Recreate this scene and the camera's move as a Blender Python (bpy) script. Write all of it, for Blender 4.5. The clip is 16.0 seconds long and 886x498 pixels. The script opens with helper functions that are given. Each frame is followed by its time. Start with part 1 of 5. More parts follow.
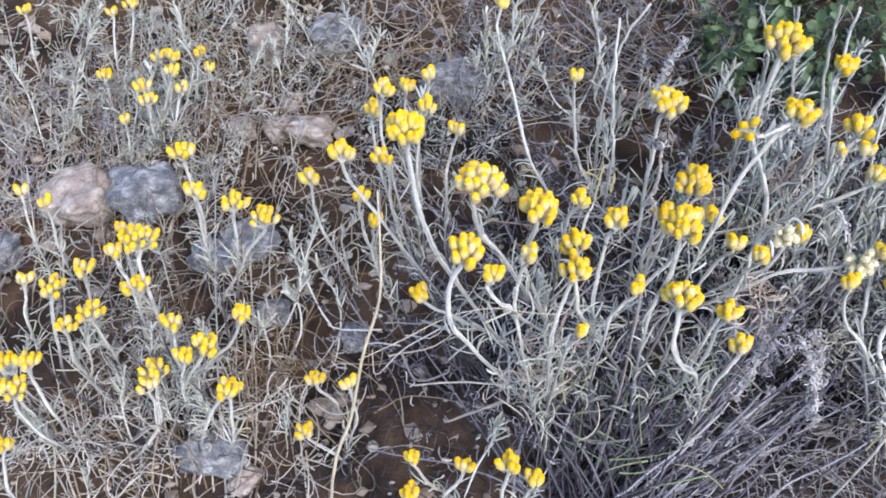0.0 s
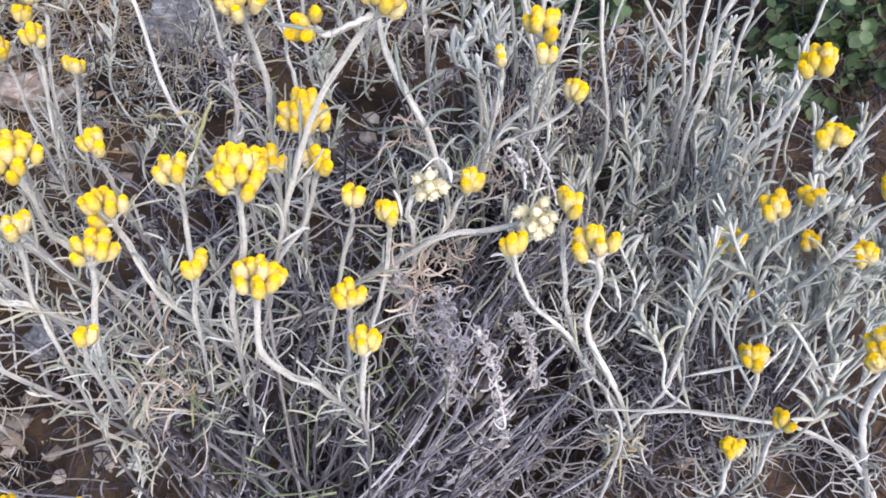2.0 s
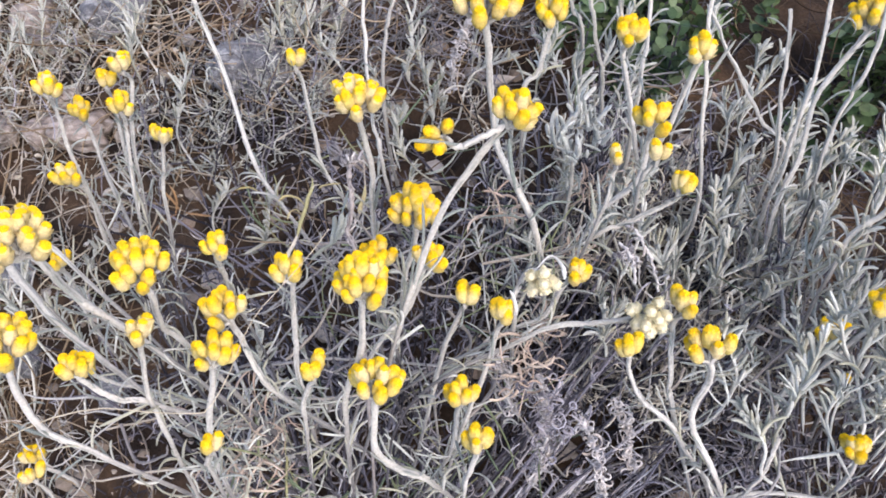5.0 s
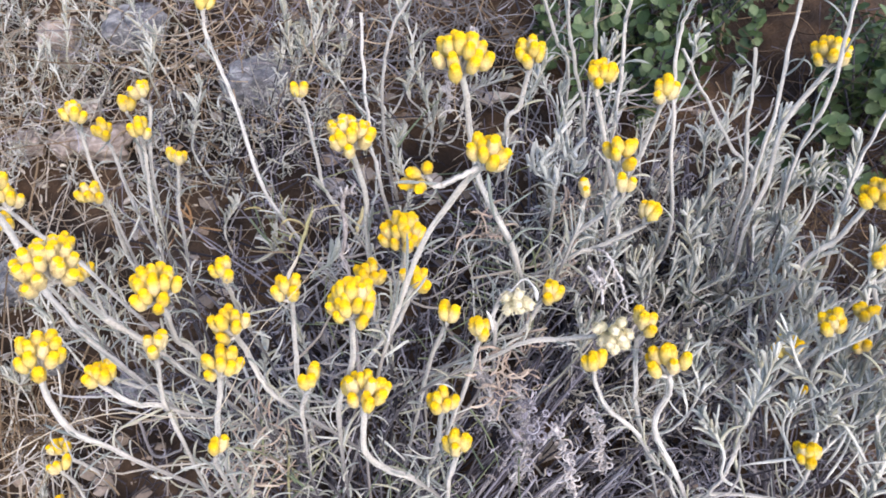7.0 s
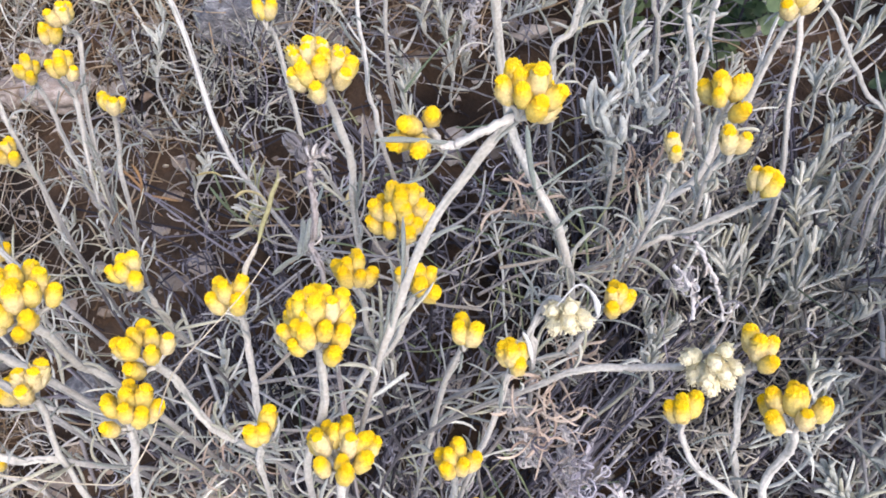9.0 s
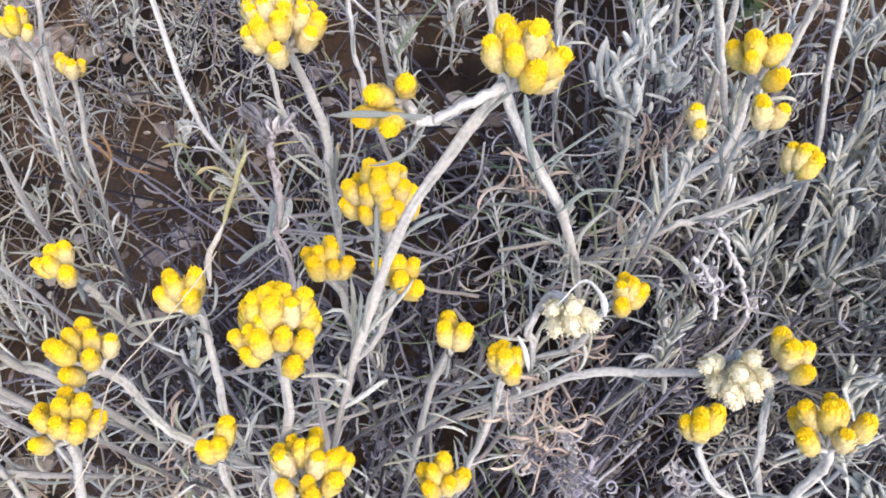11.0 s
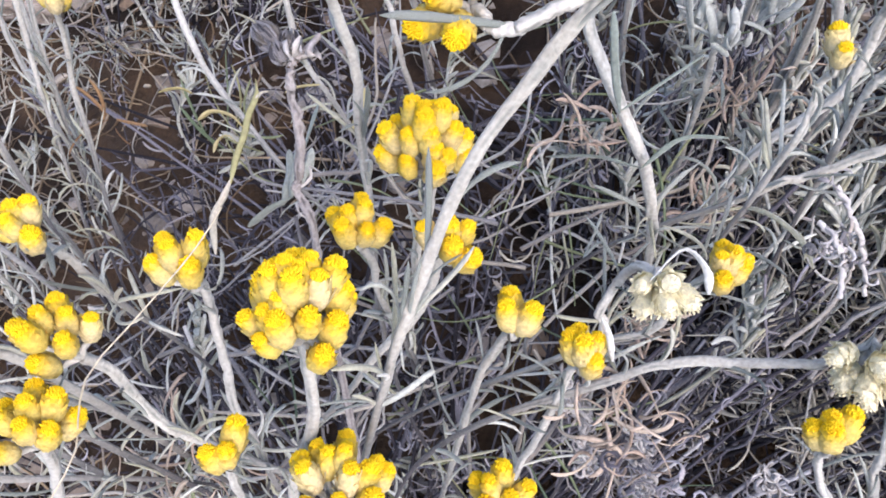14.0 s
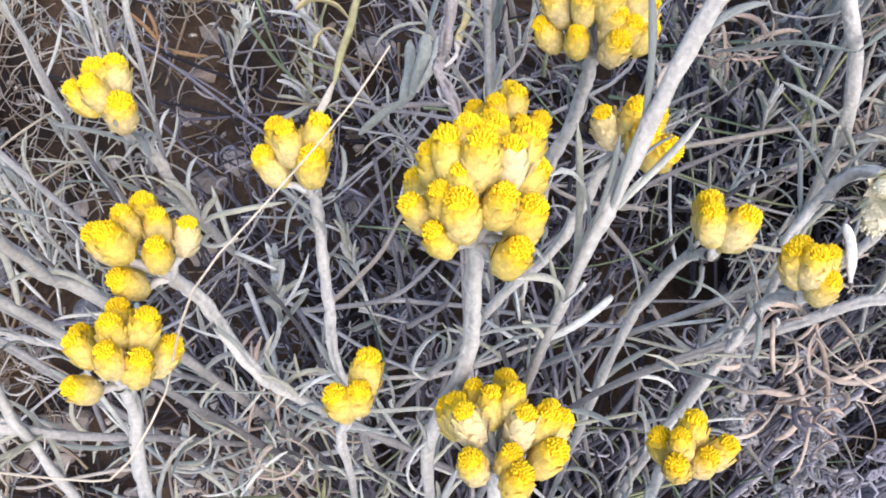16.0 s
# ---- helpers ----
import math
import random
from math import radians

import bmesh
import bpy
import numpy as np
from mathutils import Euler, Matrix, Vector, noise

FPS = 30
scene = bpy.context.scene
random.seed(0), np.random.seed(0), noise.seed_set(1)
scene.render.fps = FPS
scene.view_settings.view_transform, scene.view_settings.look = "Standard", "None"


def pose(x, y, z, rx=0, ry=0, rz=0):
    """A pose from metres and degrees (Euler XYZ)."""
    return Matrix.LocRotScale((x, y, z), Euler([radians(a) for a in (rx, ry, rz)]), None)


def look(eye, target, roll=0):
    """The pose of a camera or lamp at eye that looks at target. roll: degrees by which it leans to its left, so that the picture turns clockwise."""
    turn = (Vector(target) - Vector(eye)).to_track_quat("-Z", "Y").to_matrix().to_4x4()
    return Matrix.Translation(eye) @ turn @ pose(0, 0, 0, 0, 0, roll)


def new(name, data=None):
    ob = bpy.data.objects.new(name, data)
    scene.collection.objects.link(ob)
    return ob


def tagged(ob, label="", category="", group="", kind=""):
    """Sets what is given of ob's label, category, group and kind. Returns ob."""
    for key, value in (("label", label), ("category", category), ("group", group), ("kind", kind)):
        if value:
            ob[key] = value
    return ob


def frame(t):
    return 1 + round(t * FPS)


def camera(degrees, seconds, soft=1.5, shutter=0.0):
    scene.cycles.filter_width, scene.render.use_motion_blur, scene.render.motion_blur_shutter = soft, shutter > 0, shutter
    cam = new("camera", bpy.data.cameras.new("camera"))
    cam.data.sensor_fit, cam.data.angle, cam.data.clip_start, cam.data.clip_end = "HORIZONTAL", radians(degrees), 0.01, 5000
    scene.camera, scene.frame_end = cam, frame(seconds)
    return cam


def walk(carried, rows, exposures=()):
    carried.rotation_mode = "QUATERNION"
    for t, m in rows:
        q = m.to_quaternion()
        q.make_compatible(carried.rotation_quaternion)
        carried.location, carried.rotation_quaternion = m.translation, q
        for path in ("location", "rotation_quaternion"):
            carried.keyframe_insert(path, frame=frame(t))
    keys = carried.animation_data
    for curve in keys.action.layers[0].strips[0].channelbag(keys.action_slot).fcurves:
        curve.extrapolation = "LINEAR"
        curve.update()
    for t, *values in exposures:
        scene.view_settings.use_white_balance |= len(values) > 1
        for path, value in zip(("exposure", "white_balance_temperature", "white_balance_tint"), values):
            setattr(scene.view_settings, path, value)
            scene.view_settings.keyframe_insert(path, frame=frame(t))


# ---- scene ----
cam = camera(60, 16.0, soft=1.8)
PATH = [
    (0, (-0.1541, -0.2720, 0.5648), (-0.1316, -0.0774, 0.3376), 5.60),
    (0.5, (-0.1056, -0.2391, 0.5071), (-0.0798, -0.0451, 0.2797), 6.27),
    (1, (-0.0680, -0.2183, 0.4849), (-0.0367, -0.0270, 0.2559), 6.67),
    (1.5, (-0.0087, -0.2162, 0.4822), (0.0131, -0.0251, 0.2520), 4.23),
    (2, (0.0305, -0.2130, 0.4854), (0.0494, -0.0249, 0.2525), 2.16),
    (2.5, (0.0464, -0.1991, 0.4922), (0.0652, -0.0159, 0.2555), 1.66),
    (3, (0.0211, -0.1901, 0.4956), (0.0419, -0.0046, 0.2608), 3.28),
    (3.5, (0.0091, -0.1861, 0.4952), (0.0242, 0.0002, 0.2606), 2.42),
    (4, (-0.0029, -0.1847, 0.4919), (0.0151, 0.0022, 0.2579), 3.45),
    (4.5, (-0.0035, -0.1827, 0.5002), (0.0129, 0.0037, 0.2658), 2.39),
    (4.7, (-0.0059, -0.1817, 0.5025), (0.0115, 0.0044, 0.2679), 2.36),
    (6.8, (-0.0020, -0.1857, 0.5382), (0.0140, -0.0051, 0.2991), 2.67),
    (7, (0.0053, -0.1897, 0.5376), (0.0159, -0.0073, 0.2996), 1.22),
    (7.5, (0.0066, -0.1546, 0.5006), (0.0164, 0.0205, 0.2572), 1.19),
    (8, (0.0029, -0.1434, 0.4867), (0.0122, 0.0283, 0.2408), 1.56),
    (8.2, (0.0081, -0.1388, 0.4795), (0.0153, 0.0331, 0.2337), 0.94),
    (10.3, (0.0138, -0.1205, 0.4635), (0.0094, 0.0404, 0.2103), -2.24),
    (10.5, (0.0144, -0.1204, 0.4618), (0.0103, 0.0422, 0.2097), -2.16),
    (11, (0.0183, -0.1052, 0.4491), (0.0125, 0.0509, 0.1930), -2.67),
    (11.5, (0.0197, -0.1031, 0.4511), (0.0140, 0.0521, 0.1944), -2.69),
    (12, (0.0196, -0.1003, 0.4540), (0.0143, 0.0538, 0.1966), -2.57),
    (12.5, (0.0151, -0.1032, 0.4542), (0.0095, 0.0525, 0.1979), -2.78),
    (13, (0.0122, -0.1073, 0.4530), (0.0071, 0.0493, 0.1972), -2.66),
    (13.5, (0.0095, -0.0949, 0.4320), (-0.0000, 0.0548, 0.1722), -4.01),
    (14, (0.0079, -0.0888, 0.4187), (-0.0012, 0.0573, 0.1569), -3.61),
    (14.5, (0.0010, -0.0870, 0.4131), (-0.0051, 0.0572, 0.1502), -2.61),
    (15, (-0.0033, -0.0863, 0.3999), (-0.0118, 0.0637, 0.1402), -3.25),
    (15.5, (-0.0112, -0.0842, 0.3914), (-0.0214, 0.0616, 0.1294), -3.86),
    (16, (-0.0175, -0.0882, 0.3870), (-0.0317, 0.0572, 0.1250), -5.16),
]
walk(cam, [(t, look(eye, target, roll)) for t, eye, target, roll in PATH], [(0, 1.51, 6300, 13), (2.5, 1.46, 6750, 16), (7.5, 1.50, 6850, 17), (11, 1.50, 6800, 17), (16, 1.51, 6600, 17)])

rng = np.random.default_rng(7)


# ---- light ----
SUN_ELEVATION, SUN_TURN = 48, 150
world = bpy.data.worlds.new("open_shade_sky")
scene.world = world
world.use_nodes = True
wn, wl = world.node_tree.nodes, world.node_tree.links
sky = wn.new("ShaderNodeTexSky")
sky.sky_type, sky.sun_disc = "NISHITA", False
sky.sun_elevation, sky.sun_rotation = radians(SUN_ELEVATION), radians(SUN_TURN)
wl.new(sky.outputs["Color"], wn["Background"].inputs["Color"])
wn["Background"].inputs["Strength"].default_value = 0.15
sun_data = bpy.data.lights.new("sun", "SUN")
sun_data.energy, sun_data.angle, sun_data.color = 1.5, radians(50), (1.0, 0.93, 0.84)
sun = new("sun", sun_data)
sun.matrix_world = look((math.sin(radians(SUN_TURN)) * 5, math.cos(radians(SUN_TURN)) * 5, 5 * math.tan(radians(SUN_ELEVATION))), (0, 0, 0))


# ---- materials ----
def mat(name, stops, rough=0.85, source="island", grain=700.0, mottle=60.0, bump=0.4, sheen=0.0, through_light=0.0, spec=0.3, along=None, depth=0.0004, aged_shaded=None, grooved=None):
    """stops: colours taken at random piece by piece. grain, mottle: noise per metre. along: colours from foot to tip of a piece."""
    m = bpy.data.materials.new(name)
    m.use_nodes = True
    nt, ln = m.node_tree.nodes, m.node_tree.links
    bsdf = nt["Principled BSDF"]
    bsdf.inputs["Roughness"].default_value = rough
    bsdf.inputs["Specular IOR Level"].default_value = spec
    if sheen:
        bsdf.inputs["Sheen Weight"].default_value = sheen
        bsdf.inputs["Sheen Roughness"].default_value = 0.6
    coord = nt.new("ShaderNodeTexCoord")

    def noise_at(scale, detail=3.0):
        n = nt.new("ShaderNodeTexNoise")
        n.inputs["Scale"].default_value, n.inputs["Detail"].default_value = scale, detail
        ln.new(coord.outputs["Object"], n.inputs["Vector"])
        return n

    def mixed(kind, fac, a, b):
        n = nt.new("ShaderNodeMix")
        n.data_type, n.blend_type = "RGBA", kind
        for sock, value in ((n.inputs["Factor"], fac), (n.inputs[6], a), (n.inputs[7], b)):
            if isinstance(value, (int, float)):
                sock.default_value = value
            elif isinstance(value, tuple):
                sock.default_value = (*value, 1)
            else:
                ln.new(value, sock)
        return n.outputs[2]

    ramp = nt.new("ShaderNodeValToRGB")
    els = ramp.color_ramp.elements
    while len(els) < len(stops):
        els.new(0.5)
    for k, c in enumerate(stops):
        els[k].position, els[k].color = k / max(1, len(stops) - 1), (*c, 1)
    coarse, fine = noise_at(mottle), noise_at(grain, 2.0)
    if source == "island":
        pick = nt.new("ShaderNodeNewGeometry").outputs["Random Per Island"]
    elif source == "object":
        pick = nt.new("ShaderNodeObjectInfo").outputs["Random"]
    else:
        pick = coarse.outputs["Fac"]
        widen = nt.new("ShaderNodeMapRange")
        widen.inputs["From Min"].default_value, widen.inputs["From Max"].default_value = 0.3, 0.7
        ln.new(pick, widen.inputs["Value"])
        pick = widen.outputs["Result"]
    ln.new(pick, ramp.inputs["Fac"])
    colour = ramp.outputs["Color"]
    if along:
        split = nt.new("ShaderNodeSeparateXYZ")
        ln.new(coord.outputs["Object"], split.inputs[0])
        wob = nt.new("ShaderNodeMath")
        wob.operation = "MULTIPLY_ADD"
        wob.inputs[1].default_value = 0.2
        ln.new(coarse.outputs["Fac"], wob.inputs[0])
        low = nt.new("ShaderNodeMath")
        low.operation = "MULTIPLY"
        low.inputs[1].default_value = 0.6
        ln.new(split.outputs["Z"], low.inputs[0])
        ln.new(low.outputs[0], wob.inputs[2])
        grad = nt.new("ShaderNodeValToRGB")
        ge = grad.color_ramp.elements
        while len(ge) < len(along):
            ge.new(0.5)
        for k, (pos, c) in enumerate(along):
            ge[k].position, ge[k].color = pos, (*c, 1)
        ln.new(wob.outputs[0], grad.inputs["Fac"])
        colour = mixed("MULTIPLY", 1.0, colour, grad.outputs["Color"])
    if grooved:
        groove = nt.new("ShaderNodeAttribute")
        groove.attribute_name = "groove"
        colour = mixed("MIX", groove.outputs["Fac"], colour, grooved)
    if aged_shaded:
        age_shade = nt.new("ShaderNodeAttribute")
        age_shade.attribute_name = "age_shade"
        colour = mixed("MIX", age_shade.outputs["Fac"], colour, aged_shaded)
    shade = nt.new("ShaderNodeMapRange")
    shade.inputs["From Min"].default_value, shade.inputs["From Max"].default_value = 0.25, 0.75
    shade.inputs["To Min"].default_value, shade.inputs["To Max"].default_value = 0.72, 1.2
    ln.new(fine.outputs["Fac"], shade.inputs["Value"])
    colour = mixed("MULTIPLY", 0.8, colour, shade.outputs["Result"])
    broad = nt.new("ShaderNodeMapRange")
    broad.inputs["From Min"].default_value, broad.inputs["From Max"].default_value = 0.3, 0.7
    broad.inputs["To Min"].default_value, broad.inputs["To Max"].default_value = 0.78, 1.15
    ln.new(coarse.outputs["Fac"], broad.inputs["Value"])
    colour = mixed("MULTIPLY", 0.7, colour, broad.outputs["Result"])
    ln.new(colour, bsdf.inputs["Base Color"])
    if bump:
        bp = nt.new("ShaderNodeBump")
        bp.inputs["Strength"].default_value, bp.inputs["Distance"].default_value = bump, depth
        ln.new(fine.outputs["Fac"], bp.inputs["Height"])
        ln.new(bp.outputs["Normal"], bsdf.inputs["Normal"])
    if through_light:
        tr, mx = nt.new("ShaderNodeBsdfTranslucent"), nt.new("ShaderNodeMixShader")
        ln.new(colour, tr.inputs["Color"])
        mx.inputs[0].default_value = through_light
        ln.new(bsdf.outputs[0], mx.inputs[1])
        ln.new(tr.outputs[0], mx.inputs[2])
        ln.new(mx.outputs[0], nt["Material Output"].inputs["Surface"])
    return m


SOIL = mat("reddish_soil", [(0.014, 0.009, 0.007), (0.03, 0.019, 0.013), (0.075, 0.046, 0.028), (0.045, 0.032, 0.024)], 0.95, "noise", 420, 22, 0.9, depth=0.002)
ROCK = mat("grey_limestone", [(0.14, 0.145, 0.165), (0.25, 0.255, 0.28), (0.46, 0.46, 0.465)], 0.85, "noise", 16, 3.2, 0.6, depth=0.04)
ROCK_PINK = mat("pinkish_stone", [(0.22, 0.18, 0.155), (0.32, 0.265, 0.235), (0.46, 0.41, 0.375)], 0.85, "noise", 14, 2.4, 0.35, depth=0.03)
GRAVEL = mat("gravel", [(0.16, 0.12, 0.09), (0.28, 0.24, 0.21), (0.40, 0.36, 0.33), (0.24, 0.17, 0.12)], 0.9, "island", 500, 60, 0.5)
# Foot colour: woody base, darkened further to paint in the shade inside the plant.
WOOL_STEM = mat("woolly_stem", [(0.36, 0.345, 0.31), (0.43, 0.415, 0.38), (0.50, 0.48, 0.445)], 0.95, "object", 1100, 160, 0.8, sheen=0.15, depth=0.0005, aged_shaded=(0.045, 0.041, 0.049), grooved=(0.19, 0.20, 0.185))
WOOD = mat("dried_stem", [(0.27, 0.245, 0.24), (0.33, 0.30, 0.295)], 0.95, "object", 1600, 260, 0.9, depth=0.0006, grooved=(0.085, 0.074, 0.07))
LEAF = mat("silver_leaf", [(0.18, 0.20, 0.175), (0.34, 0.355, 0.315), (0.48, 0.49, 0.445), (0.58, 0.58, 0.535), (0.36, 0.35, 0.25), (0.46, 0.46, 0.41)], 0.9, "island", 1300, 150, 0.6, sheen=0.3, through_light=0.12)
WHITE_LEAF = mat("bright_silver_leaf", [(0.32, 0.345, 0.325), (0.43, 0.45, 0.425), (0.53, 0.54, 0.515)], 0.9, "island", 1300, 150, 0.6, sheen=0.3, through_light=0.1)
STEM_LEAF = mat("woolly_leaf", [(0.15, 0.18, 0.165), (0.27, 0.295, 0.265), (0.41, 0.425, 0.39)], 0.9, "object", 1300, 150, 0.6, sheen=0.3, through_light=0.1)
DEAD = mat("withered_grey_leaf", [(0.07, 0.064, 0.085), (0.17, 0.16, 0.195), (0.34, 0.325, 0.37), (0.30, 0.265, 0.26), (0.12, 0.112, 0.142)], 0.95, "island", 1300, 120, 0.6, sheen=0.2)
# Most tones near black: shade among the twigs is put into the bark.
TWIG = mat("shaded_lilac_grey_bark", [(0.020, 0.018, 0.024), (0.034, 0.031, 0.041), (0.058, 0.053, 0.068), (0.10, 0.094, 0.115), (0.21, 0.20, 0.235)], 0.95, "island", 900, 120, 0.9, depth=0.0005)
# Dead bark with the gloom under the plants mixed into its colour.
SHADE_LITTER = mat("shaded_dead_bark", [(0.022, 0.019, 0.025), (0.055, 0.049, 0.062), (0.13, 0.12, 0.14)], 0.95, "island", 900, 120, 0.9, depth=0.0005)
GRASS = mat("dry_grass", [(0.12, 0.078, 0.048), (0.30, 0.225, 0.148), (0.50, 0.445, 0.37), (0.40, 0.38, 0.355), (0.19, 0.135, 0.088)], 0.8, "island", 900, 90, 0.3, through_light=0.1)
SIDE = mat("pale_woolly_side_stem", [(0.09, 0.084, 0.095), (0.28, 0.27, 0.265), (0.43, 0.415, 0.395), (0.34, 0.295, 0.24), (0.16, 0.15, 0.16)], 0.95, "object", 1000, 120, 0.6, sheen=0.1)
RUST = mat("rust_brown_leaf", [(0.22, 0.12, 0.06), (0.34, 0.20, 0.10)], 0.8, "island", 900, 90, 0.4, through_light=0.15)
DARK_LEAF = mat("grey_green_leaf", [(0.13, 0.165, 0.145), (0.20, 0.235, 0.21)], 0.9, "object", 1300, 150, 0.6, sheen=0.3, through_light=0.1)
BEIGE = mat("beige_withered_leaf", [(0.20, 0.175, 0.145), (0.44, 0.40, 0.33), (0.56, 0.52, 0.44), (0.28, 0.25, 0.20)], 0.95, "island", 1300, 120, 0.6, sheen=0.1)
TAN = mat("tan_withered_leaf", [(0.34, 0.25, 0.20), (0.47, 0.37, 0.30), (0.54, 0.45, 0.37), (0.37, 0.29, 0.23)], 0.9, "island", 1300, 120, 0.5, through_light=0.1)
PALE = mat("grey_dry_stalk", [(0.30, 0.285, 0.265), (0.50, 0.48, 0.45), (0.18, 0.165, 0.155), (0.62, 0.59, 0.54), (0.38, 0.38, 0.35)], 0.9, "island", 900, 100, 0.4)
BROWN = mat("brown_dry_grass", [(0.16, 0.10, 0.06), (0.32, 0.23, 0.145), (0.44, 0.35, 0.25), (0.24, 0.165, 0.10)], 0.8, "island", 900, 90, 0.3, through_light=0.1)
# Brown dry grass again, darkened to stand for the shade beside the plant.
SHADED_GRASS = mat("shaded_dry_grass", [(0.038, 0.025, 0.016), (0.075, 0.05, 0.032), (0.15, 0.11, 0.072), (0.055, 0.038, 0.026)], 0.85, "island", 900, 90, 0.3, through_light=0.1)
STRAW = mat("pale_straw", [(0.40, 0.345, 0.25), (0.48, 0.42, 0.32)], 0.6, "object", 900, 90, 0.3)
BARK = mat("pale_grey_bark", [(0.10, 0.095, 0.115), (0.26, 0.25, 0.28), (0.40, 0.385, 0.41), (0.50, 0.485, 0.50)], 0.95, "object", 900, 120, 0.9, depth=0.0006)
SHRIVELLED = mat("pale_shrivelled_leaf", [(0.27, 0.255, 0.27), (0.40, 0.38, 0.385), (0.50, 0.475, 0.46), (0.36, 0.31, 0.28)], 0.95, "island", 1300, 120, 0.6, sheen=0.1)
THORN = mat("thorny_dry_twig", [(0.13, 0.118, 0.115), (0.28, 0.262, 0.255), (0.44, 0.42, 0.41)], 0.9, "object", 900, 100, 0.5)
GREEN = mat("green_leaf", [(0.032, 0.065, 0.022), (0.085, 0.135, 0.055), (0.17, 0.225, 0.115)], 0.5, "island", 500, 90, 0.3, through_light=0.2, spec=0.4)
BLADE = mat("yellow_green_blade", [(0.13, 0.18, 0.12), (0.24, 0.28, 0.16), (0.36, 0.34, 0.18)], 0.7, "island", 900, 90, 0.3, through_light=0.2)
YELLOWED = mat("yellowed_leaf", [(0.40, 0.38, 0.20), (0.50, 0.40, 0.18), (0.52, 0.46, 0.27)], 0.7, "object", 900, 90, 0.3, through_light=0.25)
FLAKE = mat("pale_papery_flake", [(0.62, 0.56, 0.47), (0.72, 0.68, 0.62), (0.52, 0.44, 0.36)], 0.7, "island", 900, 90, 0.3, through_light=0.2)
WHITE = mat("white_felt", [(0.58, 0.58, 0.57), (0.64, 0.64, 0.63)], 0.8, "object", 1200, 120, 0.4, sheen=0.2, through_light=0.15)
BUD = mat("dark_dry_bud", [(0.045, 0.042, 0.05), (0.10, 0.095, 0.11), (0.30, 0.29, 0.31), (0.07, 0.062, 0.06), (0.20, 0.18, 0.165)], 0.85, "island", 1500, 200, 0.6)
BRACT = mat("yellow_papery_bract", [(0.83, 0.82, 0.56), (0.85, 0.81, 0.38), (0.83, 0.84, 0.84), (0.82, 0.79, 0.44)], 0.38, "object", 9, 2.5, 0.12, through_light=0.35, spec=0.35,
            along=[(0.10, (0.88, 0.72, 0.26)), (0.4, (0.94, 0.78, 0.45)), (0.65, (0.96, 0.77, 0.35)), (0.85, (0.98, 0.70, 0.08))], depth=0.02)
BRACT_CREAM = mat("cream_papery_bract", [(0.82, 0.75, 0.68), (0.84, 0.79, 0.74), (0.80, 0.72, 0.58)], 0.4, "object", 9, 2.5, 0.12, through_light=0.35, spec=0.35,
                  along=[(0.10, (0.86, 0.78, 0.48)), (0.45, (0.95, 0.88, 0.60)), (0.9, (0.96, 0.85, 0.40))], depth=0.02)
BRACT_WHITE = mat("bleached_papery_bract", [(0.95, 0.91, 0.80), (0.97, 0.94, 0.86)], 0.45, "object", 9, 2.5, 0.3, through_light=0.3, spec=0.35,
                  along=[(0.10, (0.93, 0.88, 0.66)), (0.45, (0.96, 0.93, 0.76)), (0.9, (0.97, 0.94, 0.78))], depth=0.02)
FLORET = mat("yellow_floret", [(0.98, 0.65, 0.010), (0.98, 0.69, 0.014), (0.97, 0.61, 0.008)], 0.7, "island", 25, 6, 0.05, through_light=0.12)


# ---- mesh helpers ----
def unit(v):
    v = np.asarray(v, float)
    return v / np.maximum(np.linalg.norm(v, axis=-1, keepdims=True), 1e-9)


def solid(name, verts, faces, *materials, smooth=True, slots=None):
    """A mesh from an array of points and an array of quads or triangles."""
    verts, faces = np.asarray(verts, np.float32), np.asarray(faces, np.int32)
    me = bpy.data.meshes.new(name)
    me.vertices.add(len(verts))
    me.vertices.foreach_set("co", verts.ravel())
    me.loops.add(faces.size)
    me.loops.foreach_set("vertex_index", faces.ravel())
    me.polygons.add(len(faces))
    me.polygons.foreach_set("loop_start", np.arange(0, faces.size, faces.shape[1], dtype=np.int32))
    me.polygons.foreach_set("use_smooth", np.full(len(faces), smooth))
    for m in materials:
        me.materials.append(m)
    if slots is not None:
        me.polygons.foreach_set("material_index", np.asarray(slots, np.int32))
    me.update(calc_edges=True)
    me.validate()
    return me


def with_age_shade(mesh, values, grooves=None):
    """Marks how far old wood and painted inner shade darken each point of a stem, and where the bare grooves between
    its woolly ribs run.
    """
    count = len(mesh.vertices)
    for name, some in (("age_shade", values), ("groove", [] if grooves is None else grooves)):
        full = np.zeros(count, np.float32)
        full[:len(some)] = some
        mesh.attributes.new(name, "FLOAT", "POINT").data.foreach_set("value", full)
    return mesh


def ridged(line, girth, sides=12, twist=0.9):
    """Points, quads and groove marks of one woolly stem with raised ribs that wind slowly round it."""
    v, q = tubes(line[None], np.asarray(girth)[None], sides=sides, flat_to=(0.3, 0.8, 0.2))
    k = len(line)
    a = np.arange(sides) * 2 * np.pi / sides
    wind = twist * np.linspace(0, 3, k) + rng.uniform(0, 6.28)
    wave = np.cos(3 * (a[None] + wind[:, None])) + 0.5 * np.cos(2 * a[None] - 1.7 * wind[:, None] + 1.1)
    ring = v.reshape(k, sides, 3)
    ring = line[:, None] + (ring - line[:, None]) * (1 + 0.11 * wave)[:, :, None]
    mark = np.clip((-wave - 0.75) / 0.5, 0, 1) * np.clip(1.5 * rng.random((k, 1)), 0, 1)
    return ring.reshape(-1, 3), q, mark.ravel()


